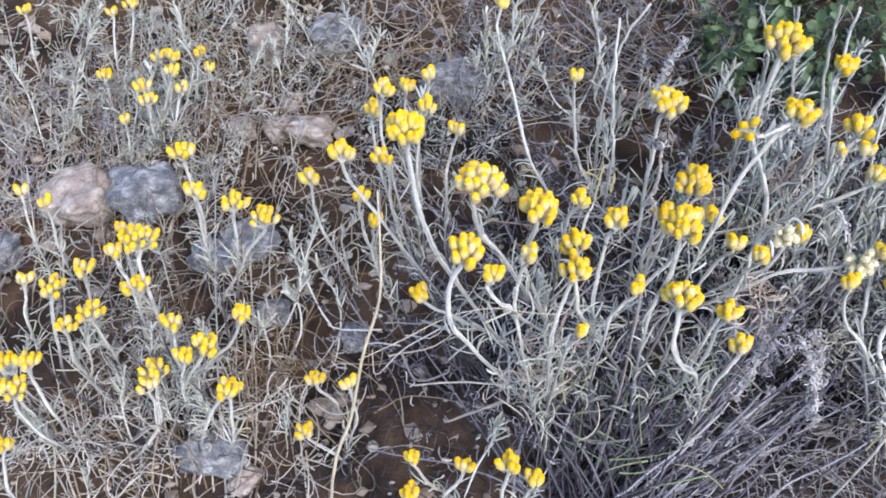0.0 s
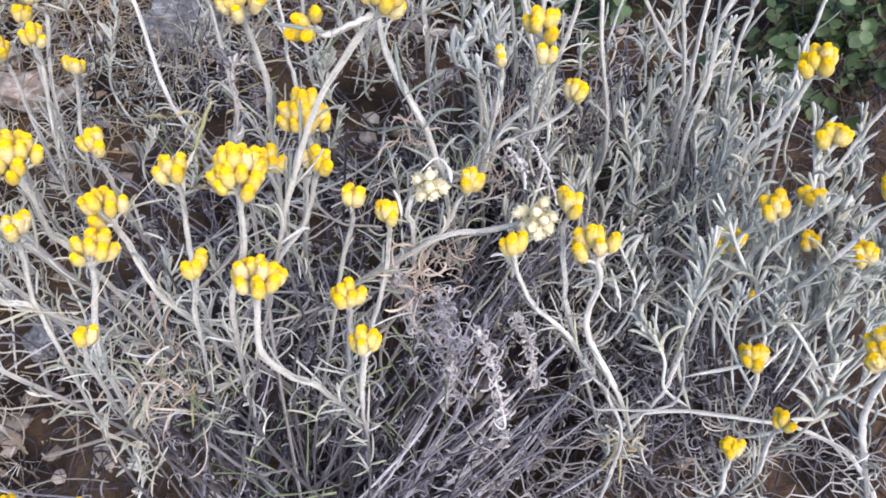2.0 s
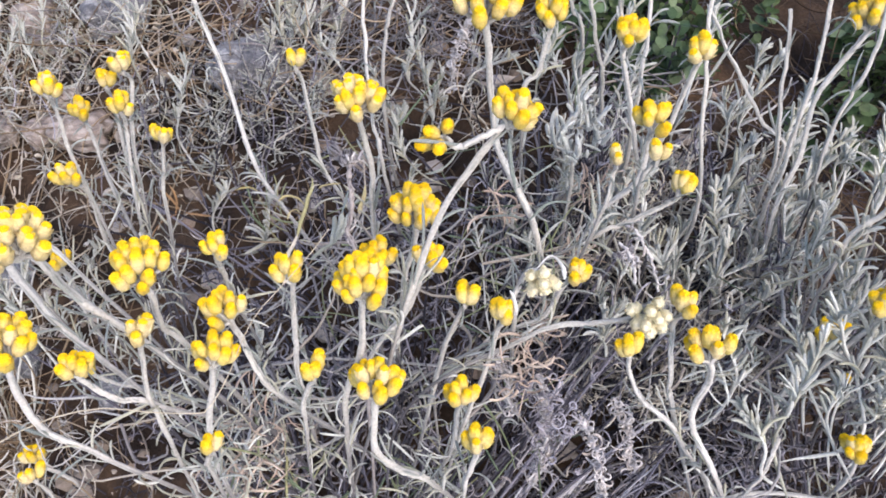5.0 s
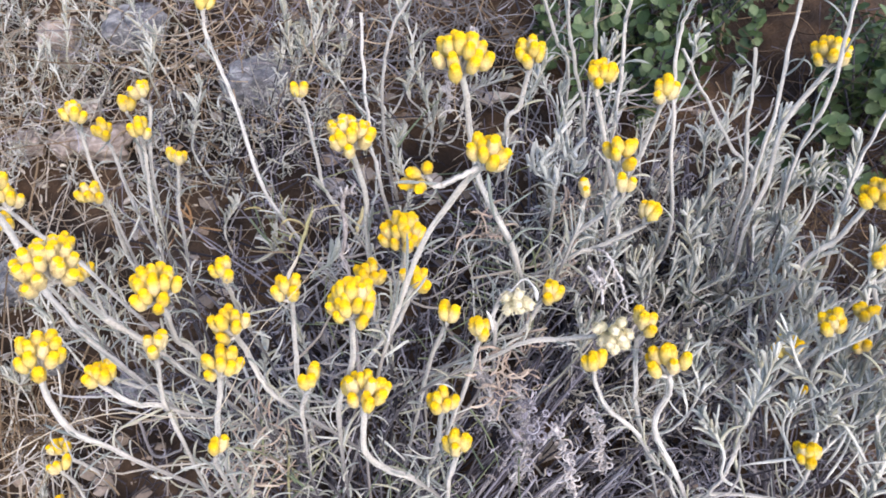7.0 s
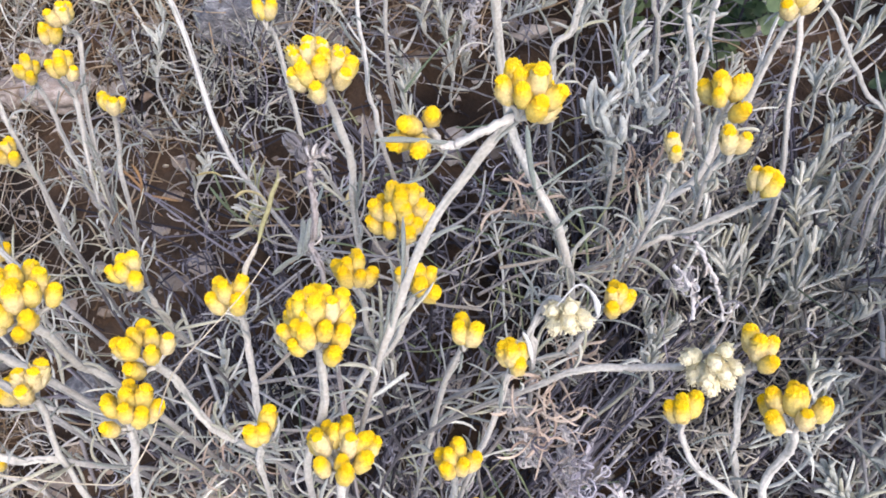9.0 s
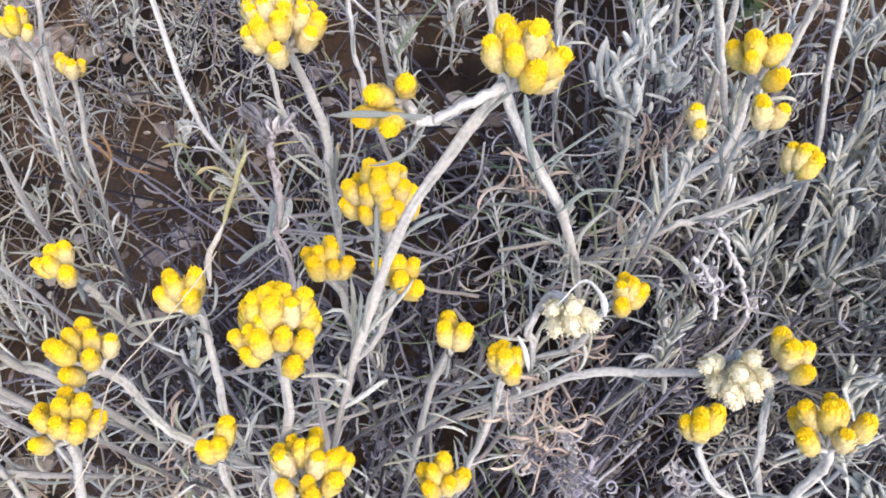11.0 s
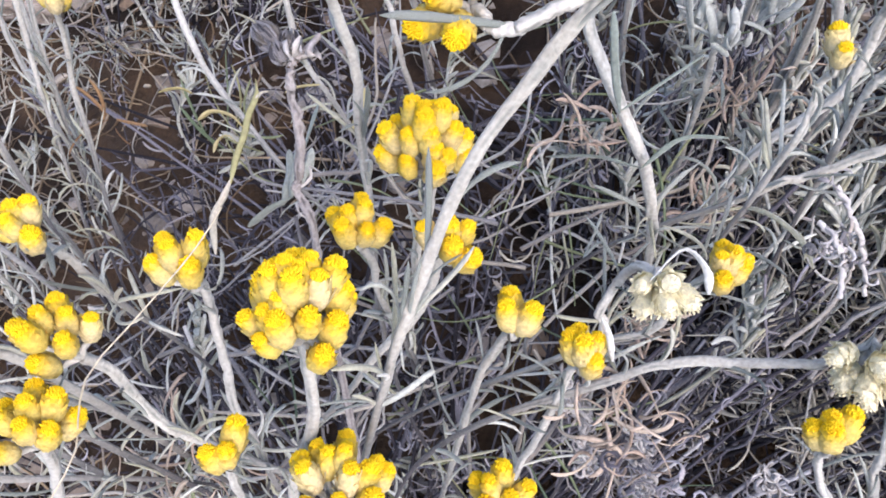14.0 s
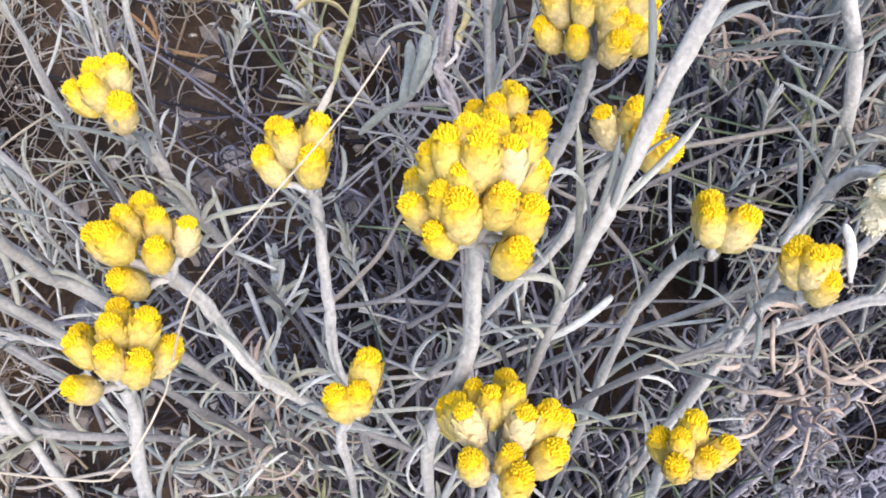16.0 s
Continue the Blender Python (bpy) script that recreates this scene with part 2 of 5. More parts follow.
def tubes(paths, wide, thick=None, sides=4, flat_to=None):
    """Points and quads of tubes along (n, k, 3) paths, with (n, k) half widths."""
    paths = np.asarray(paths, float)
    n, k, _ = paths.shape
    wide = np.broadcast_to(wide, (n, k))
    thick = wide if thick is None else np.broadcast_to(thick, (n, k))
    way = unit(np.gradient(paths, axis=1))
    ref = rng.normal(size=(n, 1, 3)) if flat_to is None else np.broadcast_to(np.asarray(flat_to, float).reshape(-1, 1, 3), (n, 1, 3))
    across = unit(np.cross(way, np.broadcast_to(ref, way.shape)))
    up = np.cross(way, across)
    a = np.arange(sides) * 2 * np.pi / sides
    ring = paths[:, :, None] + wide[:, :, None, None] * np.cos(a)[:, None] * across[:, :, None] + thick[:, :, None, None] * np.sin(a)[:, None] * up[:, :, None]
    i = np.arange(n)[:, None, None] * k * sides + np.arange(k - 1)[:, None] * sides + np.arange(sides)
    j = np.arange(n)[:, None, None] * k * sides + np.arange(k - 1)[:, None] * sides + (np.arange(sides) + 1) % sides
    quads = np.stack([i, j, j + sides, i + sides], -1).reshape(-1, 4)
    return ring.reshape(-1, 3), quads


def gathered(*some):
    """Several (points, quads) as one."""
    points, quads, base = [], [], 0
    for v, q in some:
        points.append(v)
        quads.append(q + base)
        base += len(v)
    return np.concatenate(points), np.concatenate(quads)


def curve(points, steps):
    """A smooth line through the points."""
    p = np.asarray(points, float)
    p = np.vstack([2 * p[0] - p[1], p, 2 * p[-1] - p[-2]])
    s = np.linspace(0, len(p) - 3 - 1e-6, steps)
    i = s.astype(int)
    f = (s - i)[:, None]
    a, b, c, d = p[i], p[i + 1], p[i + 2], p[i + 3]
    return 0.5 * (2 * b + (c - a) * f + (2 * a - 5 * b + 4 * c - d) * f**2 + (3 * b - a - 3 * c + d) * f**3)


def curls(starts, ways, lengths, turn, steps, wander=0.5):
    """Curling lines: from each start along its way, bending by about turn radians over the whole length."""
    n = len(starts)
    way = unit(ways)
    axis = unit(np.cross(way, rng.normal(size=(n, 3))))
    out = np.zeros((n, steps, 3))
    out[:, 0] = starts
    amount = np.broadcast_to(turn, (n,)) / (steps - 1)
    for k in range(1, steps):
        a = (amount * (0.5 + 1.0 * k / steps))[:, None]
        way = unit(way * np.cos(a) + np.cross(axis, way) * np.sin(a))
        axis = unit(axis + wander * 0.3 * rng.normal(size=(n, 3)))
        out[:, k] = out[:, k - 1] + way * (lengths / (steps - 1))[:, None]
    return out


def taper(steps, foot=0.7, tip=0.15):
    """Leaf width along its length."""
    s = np.linspace(0, 1, steps)
    return np.minimum(1, foot + (1 - foot) * s * 4) * np.where(s > 0.8, 1 - (1 - tip) * ((s - 0.8) / 0.2) ** 2, 1)


def part(name, mesh, parent, label="", kind="", at=None):
    """A mesh as one part under a thing or a part; its points are in the world unless a pose is given."""
    ob = new(name, mesh)
    ob.parent = parent
    if parent.type == "EMPTY":
        ob.matrix_parent_inverse = Matrix.Translation(-parent.location)
    if at is not None:
        ob.matrix_basis = at
    return tagged(ob, label, kind=kind)


def aimed(place, way, size, spin=0.0):
    """A pose that turns z to the way."""
    turn = Vector(way).to_track_quat("Z", "Y").to_matrix().to_4x4()
    return Matrix.Translation(Vector(place)) @ turn @ Matrix.Rotation(spin, 4, "Z") @ Matrix.Scale(size, 4)


# ---- ground ----
def ground_height(x, y):
    """The bank rises away from the path and to the right, and levels out further off."""
    x, y = np.asarray(x, float), np.asarray(y, float)
    rise = 0.21 * 1.2 * np.tanh(np.minimum(x, 0) / 1.2) + 0.05 * 3 * np.tanh(np.maximum(x, 0) / 3) + 0.32 * 2.0 * np.tanh(y / 2.0)
    lumps = 0.006 * np.sin(x * 23 + 1.3 * np.sin(y * 17)) * np.cos(y * 19 + x * 7) + 0.003 * np.sin(x * 61 + y * 43) * np.cos(y * 57 - x * 29)
    return 0.112 + rise + lumps


s = np.linspace(-1, 1, 281)
axis_line = 0.85 * s + 120 * np.abs(s) ** 9 * np.sign(s)
gx, gy = np.meshgrid(axis_line - 0.05, axis_line + 0.15, indexing="ij")
gz = ground_height(gx, gy)
near = np.exp(-((gx / 1.5) ** 2 + (gy / 1.5) ** 2))
gz += near * rng.normal(scale=0.0016, size=gz.shape)
idx = np.arange(gx.size).reshape(gx.shape)
quads = np.stack([idx[:-1, :-1], idx[1:, :-1], idx[1:, 1:], idx[:-1, 1:]], -1).reshape(-1, 4)
ground = new("ground", solid("ground", np.stack([gx, gy, gz], -1).reshape(-1, 3), quads, SOIL))
tagged(ground, "reddish brown stony soil of a dry bank", "ground", kind="structure")


def stone(x, y, long, wide, high, material, label, turn=0.0, sink=0.02):
    """A weathered stone, half sunk into the soil."""
    bm = bmesh.new()
    bmesh.ops.create_icosphere(bm, subdivisions=4, radius=1)
    shift = Vector((rng.uniform(-50, 50), rng.uniform(-50, 50), rng.uniform(-50, 50)))
    for v in bm.verts:
        p = v.co.copy()
        cut = max(abs(p.x), abs(p.y), abs(p.z)) ** 0.6
        rough = 0.86 + 0.30 * noise.noise(p * 1.3 + shift) + 0.14 * noise.noise(p * 3.1 + shift) + 0.05 * noise.noise(p * 9 + shift)
        v.co = p / cut * rough
    for f in bm.faces:
        f.smooth = True
    me = bpy.data.meshes.new("stone")
    bm.to_mesh(me)
    bm.free()
    me.materials.append(material)
    ob = new("stone", me)
    z = float(ground_height(x, y))
    ob.matrix_basis = pose(x, y, z + high * (0.5 - sink), rng.uniform(-12, 12), rng.uniform(-12, 12), turn) @ Matrix.Diagonal((long / 2, wide / 2, high / 2, 1))
    return tagged(ob, label, "stone", "stones in the soil")


stone(-0.344, 0.170, 0.060, 0.046, 0.050, ROCK, "blue-grey limestone half sunk in soil", 20)
stone(-0.400, 0.176, 0.065, 0.050, 0.040, ROCK_PINK, "pinkish grey stone behind dry stalks", -10)
stone(-0.216, 0.213, 0.040, 0.030, 0.024, ROCK_PINK, "pale pink angular stone on bare soil", 15)
stone(-0.243, 0.219, 0.028, 0.022, 0.018, ROCK_PINK, "small pale pink stone on bare soil", 50)
stone(-0.274, 0.222, 0.026, 0.022, 0.018, ROCK_PINK, "small pinkish stone among dry grass", 5)
stone(-0.258, 0.122, 0.045, 0.036, 0.022, ROCK, "flat grey stone under dry grass", 35)
stone(-0.285, 0.112, 0.040, 0.030, 0.022, ROCK, "grey stone under grey leaves", -20)
stone(-0.237, 0.066, 0.028, 0.022, 0.018, ROCK, "small grey stone in dark soil", 0)
stone(-0.248, -0.045, 0.026, 0.020, 0.016, ROCK_PINK, "small pinkish stone on dark soil", 60)
stone(-0.100, 0.232, 0.055, 0.036, 0.036, ROCK, "rounded grey stone behind the flowers", 10)
stone(-0.200, 0.300, 0.050, 0.036, 0.034, ROCK, "grey stone among tufts of leaves", 25)
stone(-0.270, -0.030, 0.050, 0.034, 0.026, ROCK, "broad grey stone under the plant", -15)
stone(-0.175, 0.045, 0.026, 0.020, 0.016, ROCK, "small grey stone in dark soil", 80)
stone(-0.235, 0.245, 0.022, 0.018, 0.014, ROCK_PINK, "small pinkish stone on bare soil", 130)
stone(-0.260, 0.300, 0.034, 0.030, 0.030, ROCK_PINK, "reddish stone in brown soil", 10)
stone(-0.470, 0.130, 0.060, 0.045, 0.035, ROCK, "grey stone under grey leaves", 70)


def scatter_gravel(count):
    """Small stones strewn over the soil."""
    bm = bmesh.new()
    bmesh.ops.create_icosphere(bm, subdivisions=1, radius=1)
    base = np.array([v.co for v in bm.verts])
    tris = np.array([[v.index for v in f.verts] for f in bm.faces])
    bm.free()
    x, y = rng.uniform(-0.65, 0.20, count), rng.uniform(-0.15, 0.6, count)
    size = 0.0015 + 0.0055 * rng.random(count) ** 3
    v = base[None] * (1 + 0.25 * rng.normal(size=(count, len(base), 1)))
    v = v * (size[:, None, None] * np.stack([1 + 0.4 * rng.random(count), 0.8 + 0.4 * rng.random(count), 0.5 + 0.3 * rng.random(count)], -1)[:, None])
    v = v + np.stack([x, y, ground_height(x, y) + size * 0.2], -1)[:, None]
    f = tris[None] + (np.arange(count) * len(base))[:, None, None]
    ob = new("gravel", solid("gravel", v.reshape(-1, 3), f.reshape(-1, 3), GRAVEL, smooth=False))
    tagged(ob, "loose brown and grey gravel on the soil", "gravel", kind="stuff")


scatter_gravel(2100)


def scatter_flakes(count):
    """Fallen papery bracts and leaf scraps."""
    x = np.concatenate([rng.normal(-0.25, 0.07, count // 2), rng.uniform(-0.55, 0.1, count - count // 2)])
    y = np.concatenate([rng.normal(0.25, 0.06, count // 2), rng.uniform(-0.1, 0.5, count - count // 2)])
    start = np.stack([x, y, ground_height(x, y) + 0.004 + 0.012 * rng.random(count)], -1)
    way = rng.normal(size=(count, 3)) * (1, 1, 0.4)
    line = curls(start, way, rng.uniform(0.003, 0.009, count), rng.uniform(0.3, 1.6, count), 5)
    w = np.array([0.5, 1, 1, 0.8, 0.2]) * rng.uniform(0.0008, 0.0026, (count, 1))
    v, q = tubes(line, w, w * 0.12, 4)
    tagged(new("fallen_flakes", solid("fallen_flakes", v, q, FLAKE)), "pale papery flakes fallen on the soil", "plant litter", kind="stuff")


scatter_flakes(420)


# ---- flower heads ----
def flower_head(cream=0.0, opened=0.5, seed=0):
    """One small flower head, one unit across: papery bracts in rows round a tuft of florets."""
    r = np.random.default_rng(seed)
    zs, rs = [0, 0.06, 0.2, 0.5, 0.8, 1.05 + 0.05 * opened], [0.08, 0.22, 0.38, 0.45, 0.41, 0.29 + 0.06 * opened]

    def girth(z):
        return np.interp(z, zs, rs)

    v, q, slot, base = [], [], [], 0
    rows, round_ = 7, 10
    a = np.arange(round_) * 2 * np.pi / round_
    for z in np.linspace(0, zs[-1] - 0.05, rows):
        v.append(np.stack([girth(z) * 0.93 * np.cos(a), girth(z) * 0.93 * np.sin(a), np.full(round_, z)], -1))
    for i in range(rows - 1):
        for j in range(round_):
            k = (j + 1) % round_
            q.append([i * round_ + j, i * round_ + k, (i + 1) * round_ + k, (i + 1) * round_ + j])
            slot.append(0)
    base = rows * round_
    for row in range(4):
        count = 5 + (row > 0)
        for j in range(count):
            th = 2 * np.pi * (j + 0.5 * (row % 2)) / count + r.normal(scale=0.09)
            z0, long = 0.02 + 0.17 * row + r.normal(scale=0.04), 0.50 + 0.12 * r.random()
            half = 0.28 + 0.05 * r.random()
            lift = 0.015 + 0.06 * r.random() * (row < 3) + 0.34 * cream * r.random()
            for m, t in enumerate((0, 0.35, 0.7, 1.0)):
                wdt = half * (0.75, 1.0, 0.72, 0.06)[m]
                z = z0 + long * t
                rad = girth(z) + 0.010 + 0.03 * t + lift * t**2.5 - (0.10 * max(0, z - 1.0) if cream < 0.5 else 0)
                for u in (-1, 0, 1):
                    ang = th + u * wdt / max(rad, 0.2)
                    rr = rad - 0.035 * u * u + (0.02 if u == 0 else 0)
                    v.append(np.array([[rr * np.cos(ang), rr * np.sin(ang), z + 0.02 * r.normal() * t]]))
            for m in range(3):
                for u in range(2):
                    p = base + m * 3 + u
                    q.append([p, p + 1, p + 4, p + 3])
                    slot.append(0)
            base += 12
    tuft = 58 if cream < 0.5 else 14
    cap, crown = 9, 0.25 + 0.06 * opened
    for m, t in enumerate((1.45, 1.0, 0.6, 0.02)):
        for c in range(cap):
            an = 2 * np.pi * c / cap
            v.append(np.array([[crown * t * np.cos(an), crown * t * np.sin(an), 1.01 + 0.05 * opened + (0.17 * (1 - t * t) if t < 1.2 else -0.10)]]))
    for m in range(3):
        for c in range(cap):
            p, d = base + m * cap + c, base + m * cap + (c + 1) % cap
            q.append([p, d, d + cap, p + cap])
            slot.append(1 if cream < 0.8 and m else 0)
    base += 4 * cap
    for j in range(tuft):
        rad, th = (0.275 + 0.06 * opened) * np.sqrt((j + 0.5) / tuft), j * 2.39996 + r.normal(scale=0.1)
        foot = np.array([rad * np.cos(th), rad * np.sin(th), 1.00 + 0.05 * opened + 0.18 * (1 - (rad / 0.33) ** 2)])
        way = unit(np.array([np.cos(th) * rad * 1.9, np.sin(th) * rad * 1.9, 1]) + 0.12 * r.normal(size=3))
        tall, thin = 0.06 + 0.06 * r.random(), 0.037
        side = unit(np.cross(way, [0.3, 0.9, 0.1]))
        other = np.cross(way, side)
        for t, g in ((0, 0.8), (0.7, 1.1), (1.0, 0.55)):
            for c in range(4):
                v.append((foot + way * tall * t + thin * g * (np.cos(c * np.pi / 2) * side + np.sin(c * np.pi / 2) * other))[None])
        for t in range(2):
            for c in range(4):
                p, d = base + t * 4 + c, base + t * 4 + (c + 1) % 4
                q.append([p, d, d + 4, p + 4])
                slot.append(1 if cream < 0.8 else 0)
        q.append([base + 8, base + 9, base + 10, base + 11])
        slot.append(1 if cream < 0.8 else 0)
        base += 12
    v = [p * (0.98, 0.98, 1.24) for p in v]
    skin = BRACT_WHITE if cream > 0.8 else BRACT_CREAM if cream > 0.3 else BRACT
    return solid("flower_head", np.concatenate(v), q, skin, FLORET, slots=slot)


HEADS = {
    "y": [flower_head(0.0, 0.2 + 0.2 * k, 11 + k) for k in range(5)] + [flower_head(0.15, 0.8, 31), flower_head(0.35, 0.4, 32)],
    "c": [flower_head(0.4, 0.5, 41), flower_head(0.45, 0.9, 42), flower_head(0.35, 0.6, 43), flower_head(0.5, 0.3, 44), flower_head(0.1, 0.6, 45)],
    "w": [flower_head(1.0, 0.9, 51), flower_head(0.9, 0.6, 52), flower_head(1.0, 0.4, 53)],
}


def leaf_mesh(turn, seed, material, thin=0.034):
    """A narrow woolly leaf with rolled edges, one unit long, rising along z."""
    r = np.random.default_rng(seed)
    a = np.linspace(0, turn, 8)
    line = np.cumsum(np.stack([np.sin(a), 0.15 * np.sin(a * 2 + seed), np.cos(a)], -1) / 7, axis=0)
    line -= line[0]
    v, q = tubes(line[None], thin * taper(8, 0.6, 0.12)[None] * (1 + 0.1 * r.normal(size=8)), 0.5 * thin * taper(8, 0.7, 0.3)[None], 6, flat_to=(1, 0.1, 0))
    return solid("leaf", v, q, material)


LEAVES = [leaf_mesh(t, k, STEM_LEAF) for k, t in enumerate((0.3, 0.7, 1.2, 1.8, 3.2, -0.5))]


# ---- everlasting plants ----
def plant(name, base, label):
    """The root of one plant."""
    ob = new(name)
    ob.empty_display_size = 0.02
    ob.location = base
    ob.location.z = float(ground_height(base[0], base[1]))
    return tagged(ob, label, "everlasting plant", "everlasting plants")


main_plant = plant("everlasting_plant", (-0.02, -0.085, 0), "bushy silver-leaved everlasting plant with many yellow flower clusters")
back_plant = plant("everlasting_plant", (0.10, 0.07, 0), "tall silver everlasting plant before a green shrub")
right_plant = plant("everlasting_plant", (0.20, -0.035, 0), "silver everlasting plant with leafy shoots over thorny twigs")
left_plant = plant("everlasting_plant", (-0.29, -0.01, 0), "low everlasting plant flowering over grey stones")
far_plant = plant("everlasting_plant", (-0.34, 0.23, 0), "low grey everlasting plant among curly dry grass")


def rough_walk(line, step):
    """Small irregular bends that leave both ends where they are."""
    w = np.cumsum(rng.normal(scale=step, size=line.shape), axis=0)
    s_ = np.linspace(0, 1, len(line))[:, None]
    return w - w[0] * (1 - s_) - w[-1] * s_


def flower(owner, head, width, count, style, *via, joined=False, foot_at=None, tall=0.0, face=None):
    """A flowering stem: its cluster's middle, width in mm, number of flower heads, and the stem's way down to the plant's foot."""
    head, width = np.array(head), width / 1000
    low_plant = owner in (left_plant, far_plant)
    if low_plant:
        width *= 1.2
    elif 4 < count < 10 and style == "y":
        tall = 0.14
    via = [np.array(p) for p in via]
    below = unit(head - via[0])
    if style == "w":
        axis = unit(np.array([-0.15, -1.0, -0.10]) + 0.08 * rng.normal(size=3))
    else:
        axis = unit(0.75 * below + np.array([0, 0.12 if count > 8 else 0.3, 0.45]) + 0.1 * rng.normal(size=3))
    if face is not None:
        axis = unit(np.array(face))
    upward = axis if face is not None or style == "w" else unit(0.45 * below + np.array([0, 0.50, 0.50]) + 0.08 * rng.normal(size=3))
    count = count if count < 10 or style == "w" else int(count * 1.15 + 0.5)
    size = 1.28 * width / (0.55 + 0.93 * math.sqrt(count))
    size = min(max(size, 0.0036), 0.0044 if count > 8 else 0.0047)
    if style == "w":
        size, count = 0.88 * size, int(1.4 * count)
    neck = head - axis * (0.25 * width + 0.55 * size)
    thin = 0.00112 * (width / 0.016) ** 0.35
    way_down = [neck, *via]
    if not joined:
        foot = np.array(owner.location if foot_at is None else (*foot_at, 0)) + np.array([0.30, 0.19, 0]) * max(0.03, min(0.15, way_down[-1][2] - owner.location.z)) * rng.normal(size=3)
        foot[2] = ground_height(foot[0], foot[1])
        last = way_down[-1]
        gap = math.dist(last, foot)
        onward = last + unit(last - way_down[-2]) * 0.38 * gap
        between = last * 0.5 + foot * 0.5 + np.array([0.008 * rng.normal(), 0.006 * rng.normal(), 0.06 * (last[2] - foot[2])])
        way_down += [0.6 * onward + 0.4 * between, foot]
    line = curve(way_down[::-1], 56)
    line = line + rough_walk(line, 0.00012)
    old = 0.0 if joined else 2 / (len(way_down) - 1)
    girth = np.interp(np.linspace(0, 1, 56), [0, 0.6 * old, old + 0.06, 1], [0.35, 0.55, 0.98, 0.92]) * thin * (1 + 0.06 * rng.normal(size=56))
    girth[-1] *= 1.25
    v_, q_, groove = ridged(line, girth)
    pieces = [(v_, q_)]
    # Stem darkens towards its foot: old wood, plus the plant's inner shade painted in.
    age_shade = np.repeat(np.clip((old + 0.05 - np.linspace(0, 1, 56)) / 0.22, 0, 1), 12)
    side = unit(np.cross(axis, (0.9, 0.2, 0.1)))
    other = np.cross(axis, side)
    poses = []
    for i in range(count):
        rad = math.sqrt((i + 0.35) / count) if count > 2 else 0.55
        ang = i * 2.39996 + rng.normal(scale=0.18) + head[0] * 90
        out = math.cos(ang) * side + math.sin(ang) * other
        tilt = rad * (0.95 if style == "w" else 0.52) + rng.normal(scale=0.1)
        way = unit(upward * math.cos(tilt) + out * math.sin(tilt))
        fan = 0.72 if count < 10 and not low_plant else 0.84
        foot = neck + axis * (0.1 * width + ((0.16 if count < 9 else 0.26) + tall) * width * (1 - rad**2) - 0.45 * tall * width + 0.12 * size * rng.normal()) + out * rad * fan * max(0.0, width / 2 - 0.45 * size)
        poses.append((foot, way, size * (0.88 + 0.24 * rng.random())))
        pieces.append(tubes(curve([neck - axis * 0.001, neck + (foot - neck) * 0.5 + axis * 0.0004, foot + way * size * 0.1], 5)[None], np.linspace(0.7, 0.45, 5)[None] * thin, sides=5, flat_to=(0.3, 0.8, 0.2)))
    both = gathered(*pieces)
    stem = part("flower_stem", with_age_shade(solid("flower_stem", *both, WOOL_STEM), age_shade, groove), owner)
    for foot, way, big in poses:
        me = HEADS[style][int(rng.integers(len(HEADS[style])))]
        part("flower_head", me, stem, at=aimed(foot, way, big, rng.uniform(0, 6.28)))
    if not joined:
        many = int(9 + 8 * rng.random())
        spot = (rng.uniform(0.55 * old, 0.22 + 0.62 * old, 2 * many) * 54).astype(int)
        over = line[spot, 2] - ground_height(line[spot, 0], line[spot, 1])
        spot = spot[over > min(0.07, 0.5 * (head[2] - float(ground_height(head[0], head[1]))))][:many]
        many = len(spot)
        along = unit(line[spot + 1] - line[spot])
        out = unit(np.cross(along, rng.normal(size=(many, 3))))
        lean = rng.uniform(0.25, 1.15, (many, 1))
        leaf = curls(line[spot], along * np.cos(lean) + out * np.sin(lean) + (0, 0, 0.25), rng.uniform(0.008, 0.021, many), rng.uniform(0.1, 1.9, many) ** 1.5, 8, 0.5)
        broad = 0.00050 * taper(8, 0.7, 0.25) * rng.uniform(0.75, 1.25, (many, 1))
        part("lower_leaves", solid("lower_leaves", *tubes(leaf, broad, broad * 0.55, 5), LEAF), stem, "silver-grey narrow leaves", "stuff")
    spots = rng.uniform(0.75 * old, 0.93, int(5 + 7 * rng.random()))
    for p in spots:
        i = int(p * 54)
        along = unit(line[i + 1] - line[i])
        out = unit(np.cross(along, rng.normal(size=3)))
        spread = rng.uniform(0.05, 0.2) if rng.random() < 0.4 else rng.uniform(0.3, 1.0)
        part("leaf", LEAVES[int(rng.integers(len(LEAVES)))], stem,
             at=aimed(line[i] + out * thin * 0.6, along * math.cos(spread) + out * math.sin(spread), rng.uniform(0.008, 0.020) * (1.25 - 0.6 * p), rng.uniform(0, 6.28)))
    return stem


flower(main_plant, (-0.0175, -0.0402, 0.3135), 18.5, 22, "y", (-0.0185, -0.0492, 0.2875), (-0.0255, -0.0602, 0.2605), tall=0.35)
flower(main_plant, (-0.0146, -0.0597, 0.2853), 19.7, 14, "y", (-0.0156, -0.0727, 0.2633), (-0.0086, -0.0747, 0.2493), (0.0034, -0.0757, 0.2363))
flower(main_plant, (0.0048, -0.0206, 0.2977), 11.9, 5, "y", (0.0028, -0.0156, 0.2847), (-0.0032, -0.0196, 0.2647), (-0.0192, -0.0266, 0.2417))
flower(main_plant, (0.0309, -0.0119, 0.3556), 14.1, 11, "y", (0.0259, -0.0099, 0.3476), (0.0089, -0.0229, 0.3276), (-0.0011, -0.0359, 0.3076), (-0.0061, -0.0429, 0.2926))
